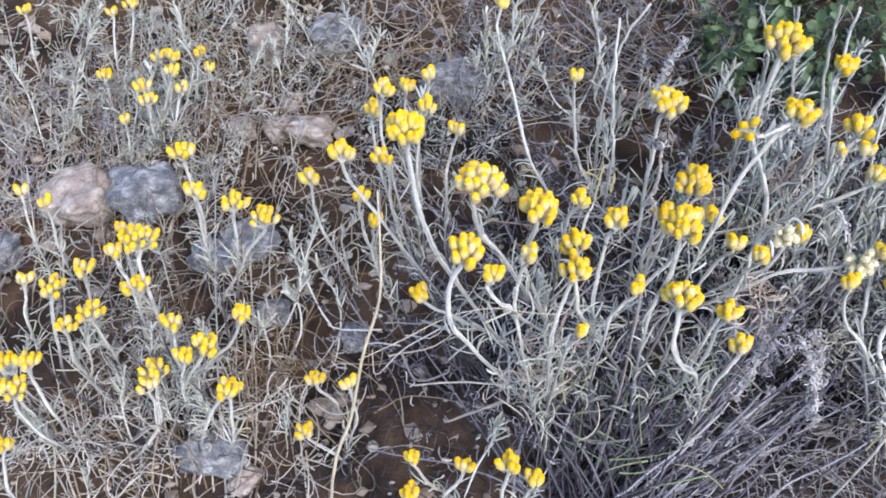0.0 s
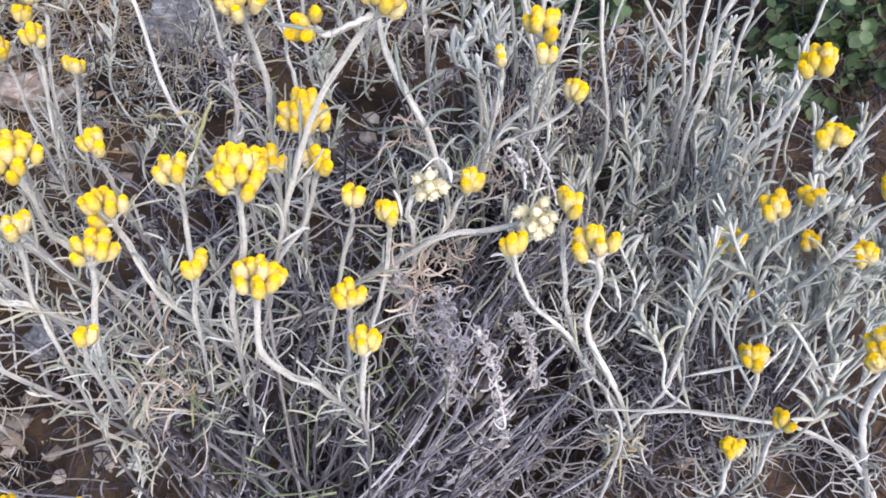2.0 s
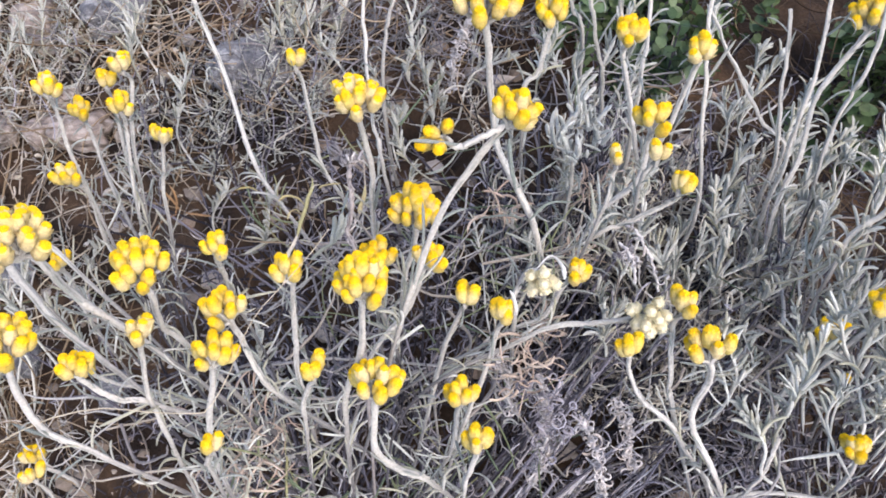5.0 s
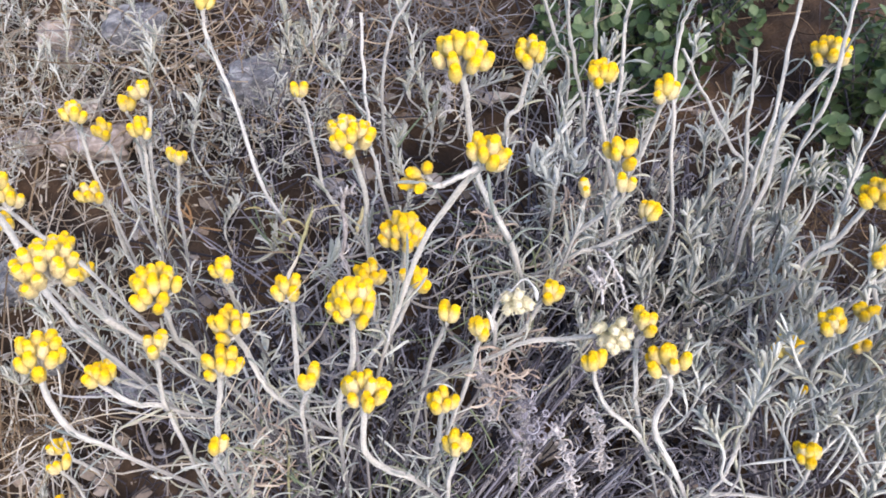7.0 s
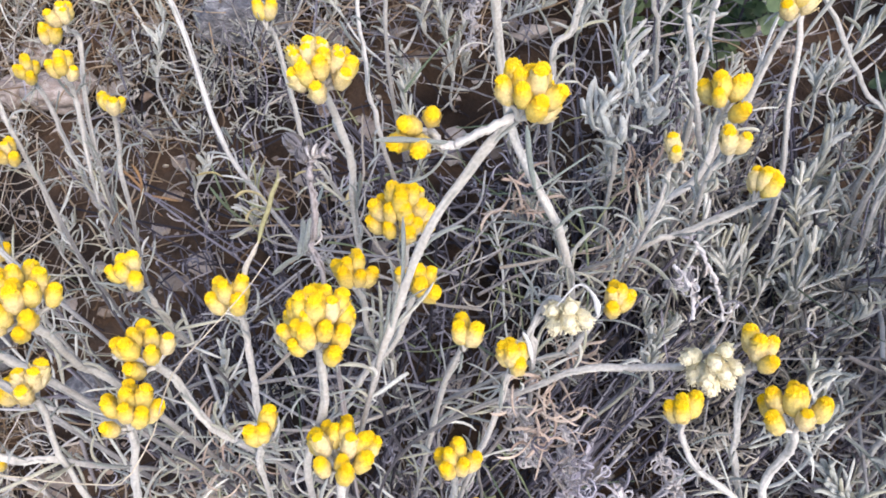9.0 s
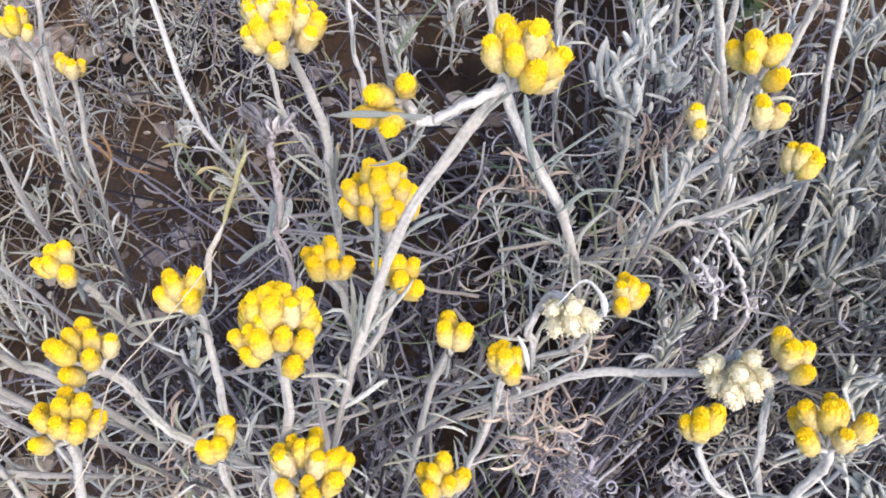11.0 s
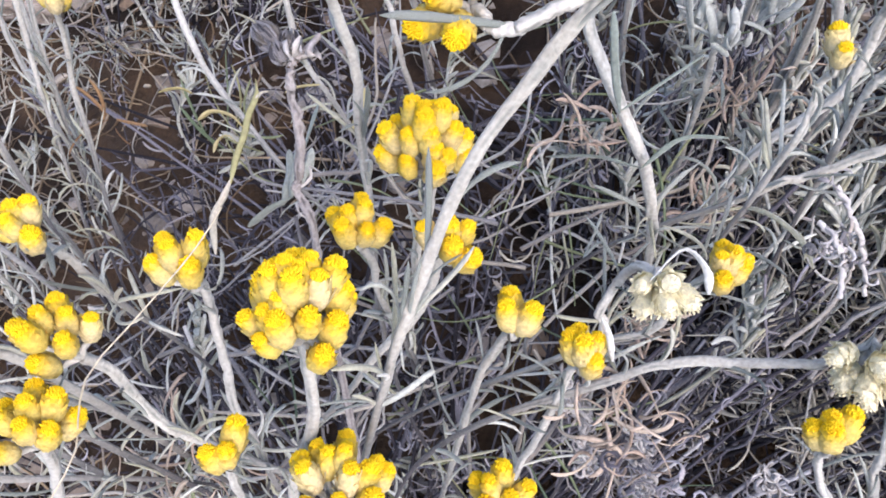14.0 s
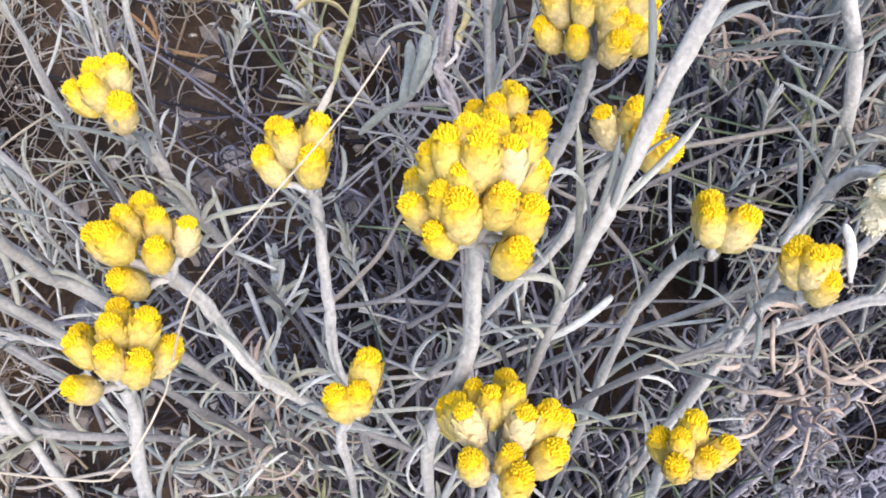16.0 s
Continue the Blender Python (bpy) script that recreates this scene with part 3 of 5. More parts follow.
flower(main_plant, (0.0071, -0.0138, 0.3483), 12.5, 4, "y", (0.0131, -0.0158, 0.3463), (0.0271, -0.0118, 0.3503), joined=True, face=(-0.25, -0.55, 0.6))
flower(main_plant, (0.0220, 0.0122, 0.3779), 21.6, 15, "y", (0.0245, 0.0142, 0.3589), (0.0275, 0.0152, 0.3389), (0.0308, 0.0142, 0.3179), (0.0375, 0.0055, 0.3049), (0.0436, 0.0024, 0.2920), (0.0490, 0.0002, 0.2729), (0.0530, 0.0032, 0.2489), foot_at=(0.07, 0.02))
flower(main_plant, (-0.0178, 0.0164, 0.3378), 18.3, 15, "c", (-0.0178, 0.0224, 0.3208), (-0.0148, 0.0214, 0.2998), (-0.0148, 0.0114, 0.2708))
flower(main_plant, (0.0006, -0.0020, 0.3031), 18.5, 19, "y", (0.0006, -0.0000, 0.2796), (-0.0044, -0.0020, 0.2526), tall=0.3)
flower(main_plant, (-0.0431, -0.0252, 0.3001), 13.1, 6, "y", (-0.0431, -0.0232, 0.2841), (-0.0441, -0.0292, 0.2631), (-0.0441, -0.0382, 0.2391))
flower(main_plant, (-0.0636, -0.0260, 0.3146), 9.0, 6, "y", (-0.0656, -0.0220, 0.2986), (-0.0656, -0.0210, 0.2806))
flower(main_plant, (-0.0642, -0.0383, 0.2962), 16.2, 9, "y", (-0.0612, -0.0363, 0.2802), (-0.0572, -0.0413, 0.2602), (-0.0502, -0.0423, 0.2422))
flower(main_plant, (-0.0646, -0.0531, 0.2939), 16.0, 9, "y", (-0.0686, -0.0551, 0.2789), (-0.0726, -0.0631, 0.2609), (-0.0726, -0.0701, 0.2429))
flower(main_plant, (-0.0852, -0.0369, 0.3199), 19.8, 14, "y", (-0.0852, -0.0359, 0.2999), (-0.0882, -0.0329, 0.2809), (-0.0802, -0.0329, 0.2599))
flower(main_plant, (-0.0877, -0.0489, 0.3001), 9.0, 4, "c", (-0.0907, -0.0489, 0.2871), (-0.0917, -0.0549, 0.2701), (-0.0867, -0.0649, 0.2501))
flower(main_plant, (-0.1139, -0.0388, 0.3378), 23.2, 19, "c", (-0.1159, -0.0328, 0.3208), (-0.1099, -0.0338, 0.2998), (-0.0929, -0.0378, 0.2758))
flower(main_plant, (-0.1197, -0.0596, 0.3150), 17.6, 10, "y", (-0.1257, -0.0606, 0.2930), (-0.1237, -0.0646, 0.2690), (-0.1117, -0.0646, 0.2490))
flower(main_plant, (0.0134, -0.0594, 0.2712), 11.8, 6, "y", (0.0134, -0.0574, 0.2542), (0.0114, -0.0614, 0.2312))
flower(main_plant, (0.0190, -0.0722, 0.2621), 11.9, 6, "y", (0.0170, -0.0742, 0.2411), (0.0160, -0.0742, 0.2221))
flower(main_plant, (0.0167, -0.0331, 0.2921), 9.0, 3, "y", (0.0147, -0.0281, 0.2741), (0.0097, -0.0301, 0.2521), (0.0037, -0.0411, 0.2221))
flower(main_plant, (0.0293, -0.0391, 0.2898), 9.5, 5, "y", (0.0283, -0.0351, 0.2708), (0.0243, -0.0381, 0.2478), (0.0173, -0.0461, 0.2208))
flower(main_plant, (0.0590, -0.0196, 0.2836), 10.1, 6, "y", (0.0570, -0.0166, 0.2736), (0.0500, -0.0206, 0.2576), (0.0330, -0.0206, 0.2446))
flower(main_plant, (0.0800, -0.0411, 0.2862), 13.2, 8, "w", (0.0750, -0.0371, 0.2802), (0.0630, -0.0351, 0.2732), (0.0410, -0.0341, 0.2652))
flower(main_plant, (0.0437, -0.0285, 0.2907), 11.8, 5, "w", (0.0397, -0.0185, 0.2857), (0.0357, -0.0205, 0.2707), (0.0377, -0.0225, 0.2567))
flower(main_plant, (0.0703, -0.0523, 0.2866), 8.8, 4, "y", (0.0733, -0.0533, 0.2736), (0.0803, -0.0573, 0.2576), (0.0963, -0.0643, 0.2406), foot_at=(0.115, -0.095))
flower(main_plant, (0.0917, -0.0386, 0.2910), 10.6, 4, "y", (0.0907, -0.0396, 0.2780), (0.0927, -0.0486, 0.2580), (0.0977, -0.0596, 0.2370), foot_at=(0.115, -0.095))
flower(main_plant, (0.0978, -0.0527, 0.2868), 19.8, 8, "y", (0.1018, -0.0557, 0.2678), (0.0998, -0.0617, 0.2468), (0.1138, -0.0747, 0.2198), foot_at=(0.115, -0.095))
flower(main_plant, (0.0870, 0.0206, 0.3229), 15.4, 7, "y", (0.0890, 0.0236, 0.3079), (0.0880, 0.0206, 0.2889), (0.0730, 0.0166, 0.2689), foot_at=(0.07, 0.02))
flower(main_plant, (0.0991, 0.0057, 0.3027), 10.1, 5, "y", (0.0951, 0.0047, 0.2937), (0.0801, 0.0037, 0.2837), (0.0691, 0.0037, 0.2757), foot_at=(0.07, 0.02))
flower(main_plant, (0.070, 0.001, 0.322), 5.9, 2, "c", (0.071, 0.003, 0.311), (0.068, -0.002, 0.294), foot_at=(0.07, 0.02))
flower(main_plant, (0.086, 0.006, 0.319), 8.6, 3, "y", (0.085, 0.009, 0.309), (0.084, 0.008, 0.295), foot_at=(0.07, 0.02))
flower(back_plant, (0.0786, 0.0441, 0.3430), 14.0, 8, "y", (0.0796, 0.0491, 0.3300), (0.0846, 0.0471, 0.3130), (0.0906, 0.0411, 0.2910))
flower(back_plant, (0.1036, 0.0367, 0.3398), 10.3, 6, "y", (0.1046, 0.0387, 0.3288), (0.1036, 0.0387, 0.3158), (0.0976, 0.0327, 0.2988))
flower(back_plant, (0.0527, 0.0574, 0.3422), 14.6, 9, "y", (0.0537, 0.0594, 0.3312), (0.0507, 0.0554, 0.3152), (0.0467, 0.0534, 0.3012))
flower(back_plant, (-0.047, 0.084, 0.302), 9.7, 2, "y", (-0.045, 0.085, 0.290), (-0.041, 0.076, 0.269), (-0.033, 0.062, 0.245))
flower(back_plant, (-0.090, 0.117, 0.328), 10.3, 4, "y", (-0.090, 0.113, 0.312), (-0.080, 0.095, 0.286), (-0.061, 0.058, 0.245))
flower(right_plant, (0.1655, -0.0718, 0.2356), 11.4, 9, "y", (0.1715, -0.0708, 0.2186), (0.1725, -0.0728, 0.1976))
flower(right_plant, (0.1596, -0.0350, 0.2616), 11.4, 6, "y", (0.1626, -0.0320, 0.2466), (0.1556, -0.0350, 0.2276), (0.1526, -0.0430, 0.2046))
flower(right_plant, (0.1690, -0.0364, 0.2824), 12.9, 7, "y", (0.1760, -0.0324, 0.2644), (0.1650, -0.0364, 0.2404), (0.1570, -0.0424, 0.2144))
flower(right_plant, (0.190, 0.075, 0.327), 19.4, 11, "y", (0.192, 0.076, 0.315), (0.177, 0.065, 0.294), (0.173, 0.051, 0.270), (0.163, 0.034, 0.244))
flower(right_plant, (0.182, -0.003, 0.322), 16.2, 8, "y", (0.185, 0.002, 0.309), (0.180, 0.000, 0.291), (0.170, -0.003, 0.270))
flower(right_plant, (0.1924, -0.0151, 0.2965), 11.9, 6, "y", (0.1964, -0.0081, 0.2805), (0.2064, -0.0101, 0.2595), (0.2164, -0.0151, 0.2355))
flower(right_plant, (0.187, -0.060, 0.317), 11.8, 9, "y", (0.193, -0.056, 0.304), (0.192, -0.054, 0.288), (0.185, -0.055, 0.270))
flower(right_plant, (0.184, -0.032, 0.281), 8.1, 5, "y", (0.188, -0.026, 0.267), (0.188, -0.022, 0.251))
flower(right_plant, (0.1960, -0.0298, 0.2538), 8.7, 5, "y", (0.2030, -0.0258, 0.2388), (0.2050, -0.0278, 0.2188))
flower(right_plant, (0.196, -0.057, 0.277), 9.7, 6, "y", (0.202, -0.051, 0.263), (0.201, -0.053, 0.243))
flower(right_plant, (0.176, -0.105, 0.294), 17.8, 15, "c", (0.179, -0.106, 0.281), (0.178, -0.111, 0.265), (0.183, -0.117, 0.247))
flower(right_plant, (0.1693, -0.0948, 0.2299), 7.9, 5, "y", (0.1723, -0.0928, 0.2129), (0.1723, -0.0978, 0.1899))
flower(right_plant, (0.148, -0.104, 0.230), 8.9, 8, "y", (0.152, -0.104, 0.211), (0.154, -0.106, 0.191))
flower(right_plant, (0.176, -0.038, 0.229), 4.6, 1, "y", (0.182, -0.036, 0.218), (0.191, -0.038, 0.205))
flower(main_plant, (-0.0128, -0.0125, 0.2916), 10.9, 7, "y", (-0.0128, -0.0095, 0.2686), (-0.0128, -0.0075, 0.2446))
flower(main_plant, (-0.0345, -0.0555, 0.2845), 8.5, 3, "y", (-0.0385, -0.0535, 0.2675), (-0.0415, -0.0545, 0.2475))
flower(main_plant, (-0.106, -0.058, 0.298), 9.8, 7, "y", (-0.108, -0.057, 0.286), (-0.100, -0.057, 0.274), (-0.091, -0.054, 0.263))
flower(main_plant, (-0.066, -0.079, 0.283), 7.4, 3, "y", (-0.068, -0.079, 0.271), (-0.069, -0.079, 0.258))
flower(main_plant, (-0.1456, -0.0080, 0.3394), 21.7, 18, "y", (-0.1436, -0.0070, 0.3194), (-0.1356, -0.0190, 0.2884), (-0.1186, -0.0290, 0.2584))
flower(main_plant, (-0.156, 0.089, 0.286), 11.8, 6, "y", (-0.158, 0.092, 0.268), (-0.152, 0.075, 0.235))
flower(main_plant, (-0.142, 0.114, 0.269), 9.1, 4, "y", (-0.143, 0.116, 0.251), (-0.140, 0.097, 0.215))
flower(main_plant, (-0.1277, 0.1077, 0.2829), 9.5, 4, "y", (-0.1287, 0.1107, 0.2659), (-0.1327, 0.0927, 0.2299))
flower(main_plant, (-0.163, 0.120, 0.246), 13.2, 6, "y", (-0.164, 0.123, 0.228), (-0.155, 0.103, 0.193))
flower(main_plant, (-0.130, 0.094, 0.271), 10.9, 5, "y", (-0.132, 0.096, 0.252), (-0.134, 0.078, 0.218))
flower(main_plant, (-0.156, 0.072, 0.248), 13.0, 6, "y", (-0.152, 0.075, 0.231), (-0.146, 0.060, 0.199))
flower(main_plant, (-0.1790, 0.0465, 0.2759), 15.8, 7, "y", (-0.1770, 0.0455, 0.2579), (-0.1680, 0.0445, 0.2409), (-0.1510, 0.0375, 0.2189))
flower(main_plant, (-0.200, 0.062, 0.240), 12.9, 6, "y", (-0.197, 0.057, 0.216), (-0.187, 0.049, 0.190))
flower(main_plant, (-0.1339, -0.0179, 0.2299), 10.8, 7, "y", (-0.1259, -0.0189, 0.2179), (-0.1059, -0.0199, 0.2049))
flower(main_plant, (-0.111, 0.082, 0.263), 10.2, 4, "y", (-0.114, 0.079, 0.247), (-0.116, 0.068, 0.224))
flower(main_plant, (-0.170, 0.052, 0.235), 10.2, 4, "y", (-0.169, 0.051, 0.214), (-0.162, 0.045, 0.190))
flower(main_plant, (-0.161, 0.040, 0.225), 9.5, 4, "y", (-0.162, 0.043, 0.208), (-0.159, 0.036, 0.183))
flower(left_plant, (-0.2312, 0.0597, 0.2070), 16.1, 9, "y", (-0.2312, 0.0587, 0.1930), (-0.2432, 0.0567, 0.1760), (-0.2522, 0.0507, 0.1570))
flower(left_plant, (-0.247, 0.058, 0.222), 15.5, 7, "y", (-0.249, 0.060, 0.204), (-0.250, 0.056, 0.181))
flower(left_plant, (-0.268, 0.061, 0.228), 11.9, 6, "y", (-0.271, 0.063, 0.210), (-0.269, 0.057, 0.185))
flower(left_plant, (-0.2813, 0.0923, 0.2310), 13.5, 7, "y", (-0.2813, 0.0913, 0.2170), (-0.2783, 0.0863, 0.2000), (-0.2733, 0.0743, 0.1770))
flower(left_plant, (-0.3050, 0.0460, 0.2010), 22.6, 14, "y", (-0.3080, 0.0430, 0.1790), (-0.3040, 0.0320, 0.1490))
flower(left_plant, (-0.323, 0.068, 0.184), 11.0, 4, "y", (-0.325, 0.066, 0.169), (-0.322, 0.055, 0.146))
flower(left_plant, (-0.321, 0.041, 0.195), 11.1, 4, "y", (-0.319, 0.038, 0.180), (-0.313, 0.030, 0.160))
flower(left_plant, (-0.314, 0.036, 0.168), 18.0, 8, "y", (-0.309, 0.036, 0.149), (-0.299, 0.027, 0.123))
flower(left_plant, (-0.370, 0.045, 0.154), 18.5, 8, "y", (-0.377, 0.044, 0.132), (-0.379, 0.034, 0.103))
flower(left_plant, (-0.352, 0.053, 0.162), 14.0, 6, "y", (-0.354, 0.053, 0.142), (-0.354, 0.046, 0.116))
flower(left_plant, (-0.342, 0.024, 0.155), 16.6, 8, "y", (-0.343, 0.025, 0.136), (-0.338, 0.022, 0.114))
flower(left_plant, (-0.359, 0.022, 0.143), 12.8, 6, "y", (-0.363, 0.023, 0.123), (-0.363, 0.018, 0.099))
flower(left_plant, (-0.281, -0.001, 0.178), 10.8, 5, "y", (-0.282, -0.002, 0.164), (-0.281, -0.010, 0.144))
flower(left_plant, (-0.2391, -0.0030, 0.1898), 11.6, 7, "y", (-0.2421, -0.0040, 0.1748), (-0.2491, -0.0060, 0.1598), (-0.2651, -0.0090, 0.1418))
flower(left_plant, (-0.2583, -0.0170, 0.1773), 14.6, 8, "y", (-0.2663, -0.0160, 0.1583), (-0.2773, -0.0160, 0.1363))
flower(left_plant, (-0.272, -0.019, 0.170), 10.1, 5, "y", (-0.277, -0.020, 0.149), (-0.280, -0.021, 0.128))
flower(left_plant, (-0.301, -0.008, 0.134), 18.7, 9, "y", (-0.300, -0.014, 0.116), (-0.301, -0.023, 0.095), (-0.315, -0.032, 0.073))
flower(left_plant, (-0.304, -0.015, 0.129), 12.9, 4, "c", (-0.302, -0.018, 0.112), (-0.303, -0.026, 0.093))
flower(left_plant, (-0.2436, -0.0445, 0.1735), 12.8, 7, "y", (-0.2526, -0.0425, 0.1545), (-0.2626, -0.0465, 0.1305))
flower(left_plant, (-0.246, -0.035, 0.158), 12.8, 7, "y", (-0.247, -0.038, 0.135), (-0.249, -0.042, 0.111))
flower(left_plant, (-0.390, -0.013, 0.121), 17.9, 10, "y", (-0.392, -0.017, 0.097), (-0.378, -0.024, 0.074))
flower(left_plant, (-0.379, 0.000, 0.134), 15.1, 8, "y", (-0.382, -0.002, 0.111), (-0.374, -0.012, 0.084))
flower(left_plant, (-0.396, 0.001, 0.132), 11.5, 5, "y", (-0.399, -0.001, 0.110), (-0.389, -0.012, 0.083))
flower(left_plant, (-0.394, -0.039, 0.098), 10.8, 5, "y", (-0.398, -0.046, 0.079), (-0.398, -0.056, 0.057))
flower(left_plant, (-0.2000, -0.0060, 0.1220), 11.2, 6, "y", (-0.1960, -0.0070, 0.1090), (-0.1850, -0.0110, 0.0930))
flower(left_plant, (-0.205, -0.031, 0.099), 11.2, 7, "y", (-0.200, -0.033, 0.085), (-0.185, -0.036, 0.071))
flower(main_plant, (-0.109, -0.086, 0.160), 11.1, 4, "y", (-0.110, -0.088, 0.145), (-0.118, -0.092, 0.128))
flower(main_plant, (-0.0907, -0.1049, 0.2034), 13.1, 7, "y", (-0.0907, -0.1069, 0.1884), (-0.0907, -0.1119, 0.1714))
flower(main_plant, (-0.076, -0.107, 0.189), 10.3, 4, "y", (-0.077, -0.108, 0.175), (-0.080, -0.111, 0.159))
flower(main_plant, (-0.139, -0.096, 0.148), 12.7, 6, "y", (-0.136, -0.099, 0.133), (-0.127, -0.103, 0.117))
flower(main_plant, (-0.138, -0.081, 0.161), 8.9, 6, "y", (-0.133, -0.083, 0.147), (-0.124, -0.085, 0.132))
flower(far_plant, (-0.335, 0.251, 0.188), 11.7, 4, "y", (-0.336, 0.252, 0.176), (-0.332, 0.243, 0.155))
flower(far_plant, (-0.320, 0.235, 0.199), 13.1, 5, "y", (-0.322, 0.232, 0.183), (-0.327, 0.222, 0.160))
flower(far_plant, (-0.320, 0.226, 0.192), 10.9, 4, "y", (-0.324, 0.227, 0.179), (-0.331, 0.218, 0.157))
flower(far_plant, (-0.304, 0.257, 0.188), 10.9, 3, "y", (-0.308, 0.260, 0.177), (-0.312, 0.250, 0.155))
flower(far_plant, (-0.340, 0.212, 0.188), 11.2, 4, "y", (-0.340, 0.211, 0.174), (-0.338, 0.202, 0.153))
flower(far_plant, (-0.337, 0.204, 0.182), 12.9, 5, "y", (-0.338, 0.204, 0.168), (-0.338, 0.199, 0.150))
flower(far_plant, (-0.309, 0.211, 0.187), 11.3, 3, "c", (-0.315, 0.214, 0.175), (-0.320, 0.208, 0.157))
flower(far_plant, (-0.387, 0.259, 0.161), 13.1, 5, "y", (-0.387, 0.258, 0.147), (-0.385, 0.248, 0.125))
flower(far_plant, (-0.364, 0.303, 0.201), 14.0, 5, "y", (-0.366, 0.297, 0.182), (-0.371, 0.287, 0.160))
flower(far_plant, (-0.380, 0.299, 0.195), 9.3, 3, "y", (-0.382, 0.294, 0.178), (-0.383, 0.284, 0.157))
flower(far_plant, (-0.453, 0.303, 0.192), 9.3, 3, "y", (-0.453, 0.297, 0.173), (-0.453, 0.287, 0.152))
flower(left_plant, (-0.392, 0.094, 0.192), 8.1, 3, "y", (-0.392, 0.086, 0.173), (-0.389, 0.078, 0.153))
flower(left_plant, (-0.376, 0.087, 0.189), 8.1, 3, "y", (-0.375, 0.083, 0.172), (-0.373, 0.075, 0.152))
flower(left_plant, (-0.389, 0.049, 0.155), 8.9, 3, "c", (-0.393, 0.046, 0.139), (-0.396, 0.038, 0.118))
flower(far_plant, (-0.352, 0.192, 0.170), 7.8, 2, "y", (-0.354, 0.192, 0.156), (-0.355, 0.186, 0.138))
flower(far_plant, (-0.297, 0.247, 0.180), 7.3, 2, "y", (-0.301, 0.245, 0.165), (-0.305, 0.239, 0.146))
flower(left_plant, (-0.175, -0.035, 0.165), 7.4, 3, "y", (-0.173, -0.038, 0.149), (-0.172, -0.047, 0.129))


# ---- leafy shoots ----
def shoot_mesh(seed, count, long, spread):
    """A leafy shoot: a short stem set with narrow upright leaves."""
    r = np.random.default_rng(seed)
    tall = long
    line = curve([(0.006 * r.normal(), 0.006 * r.normal(), -0.014), (0, 0, 0), (0.10 * tall * r.normal(), 0.10 * tall * r.normal(), tall * 0.5), (0.12 * tall * r.normal(), 0.12 * tall * r.normal(), tall)], 16)
    pieces = [tubes(line[None], np.concatenate([[0.0001, 0.00035], np.linspace(0.0006, 0.0005, 14)])[None], sides=5, flat_to=(0.3, 0.8, 0.2))]
    line = line[6:]
    u = 0.18 + 0.82 * r.random(count) ** 0.7
    foot = np.stack([np.interp(u, np.linspace(0, 1, 10), line[:, k]) for k in range(3)], -1)
    ang = np.arange(count) * 2.39996
    open_ = spread * (1.25 - 0.85 * u) + 0.25 * r.normal(size=count)
    way = np.stack([np.cos(ang) * np.sin(open_), np.sin(ang) * np.sin(open_), np.cos(open_)], -1)
    length = (0.005 + 0.008 * r.random(count)) * (1.15 - 0.35 * u)
    leaf = curls(foot, way, length, 0.15 + 1.6 * r.random(count) ** 3, 7, 0.5)
    w = 0.00064 * taper(7, 0.75, 0.45) * r.uniform(0.8, 1.3, (count, 1))
    pieces.append(tubes(leaf, w, w * 0.6, 5))
    return solid("leafy_shoot", *gathered(*pieces), LEAF)


SHOOTS = [shoot_mesh(100 + k, 19 + 4 * (k % 4), 0.026 + 0.006 * (k % 5), 0.40 + 0.1 * (k % 3)) for k in range(10)]


def shoots(owner, count, middle, spread, low, high, lean=(0, 0)):
    """Leafy shoots standing in a patch, each at its own height above the soil."""
    for _ in range(count):
        x, y = middle[0] + spread[0] * rng.normal(), middle[1] + spread[1] * rng.normal()
        z = float(ground_height(x, y)) + rng.uniform(low, high)
        way = unit(np.array([lean[0], lean[1], 1]) + 0.26 * rng.normal(size=3))
        part("leafy_shoot", SHOOTS[int(rng.integers(len(SHOOTS)))], owner, at=aimed((x, y, z), way, rng.uniform(0.8, 1.35), rng.uniform(0, 6.28)))


shoots(main_plant, 6, (0.035, 0.005), (0.07, 0.035), 0.075, 0.12, (0, 0.3))
shoots(main_plant, 4, (-0.07, -0.03), (0.04, 0.03), 0.02, 0.07, (0, 0.3))
shoots(right_plant, 30, (0.190, -0.040), (0.034, 0.020), 0.095, 0.135, (0.1, 0.4))
shoots(right_plant, 20, (0.145, 0.030), (0.022, 0.020), 0.07, 0.10, (0.1, 0.4))
shoots(right_plant, 16, (0.205, -0.065), (0.025, 0.010), 0.10, 0.13, (0.1, 0.4))
shoots(right_plant, 12, (0.195, 0.000), (0.030, 0.016), 0.06, 0.10, (0.1, 0.4))
for place, way, big in (((0.143, -0.060, 0.218), (0.0, 0.45, 0.9), 1.35), ((0.135, -0.071, 0.216), (-0.45, 0.5, 0.8), 1.3), ((0.165, -0.062, 0.222), (-0.15, 0.5, 0.9), 1.1),
                        ((0.173, -0.064, 0.228), (0.3, 0.5, 0.9), 1.4), ((0.185, -0.060, 0.225), (0.5, 0.4, 0.9), 1.2), ((0.116, -0.052, 0.225), (0.1, 0.4, 0.9), 1.1)):
    part("leafy_shoot", SHOOTS[int(rng.integers(len(SHOOTS)))], right_plant, at=aimed(place, way, big, rng.uniform(0, 6.28)))
shoots(back_plant, 17, (0.085, 0.075), (0.05, 0.03), 0.03, 0.09, (0, 0.4))
shoots(back_plant, 5, (-0.105, 0.075), (0.05, 0.045), 0.01, 0.05, (0, 0.3))
shoots(back_plant, 7, (-0.01, 0.11), (0.05, 0.035), 0.01, 0.06, (0, 0.3))
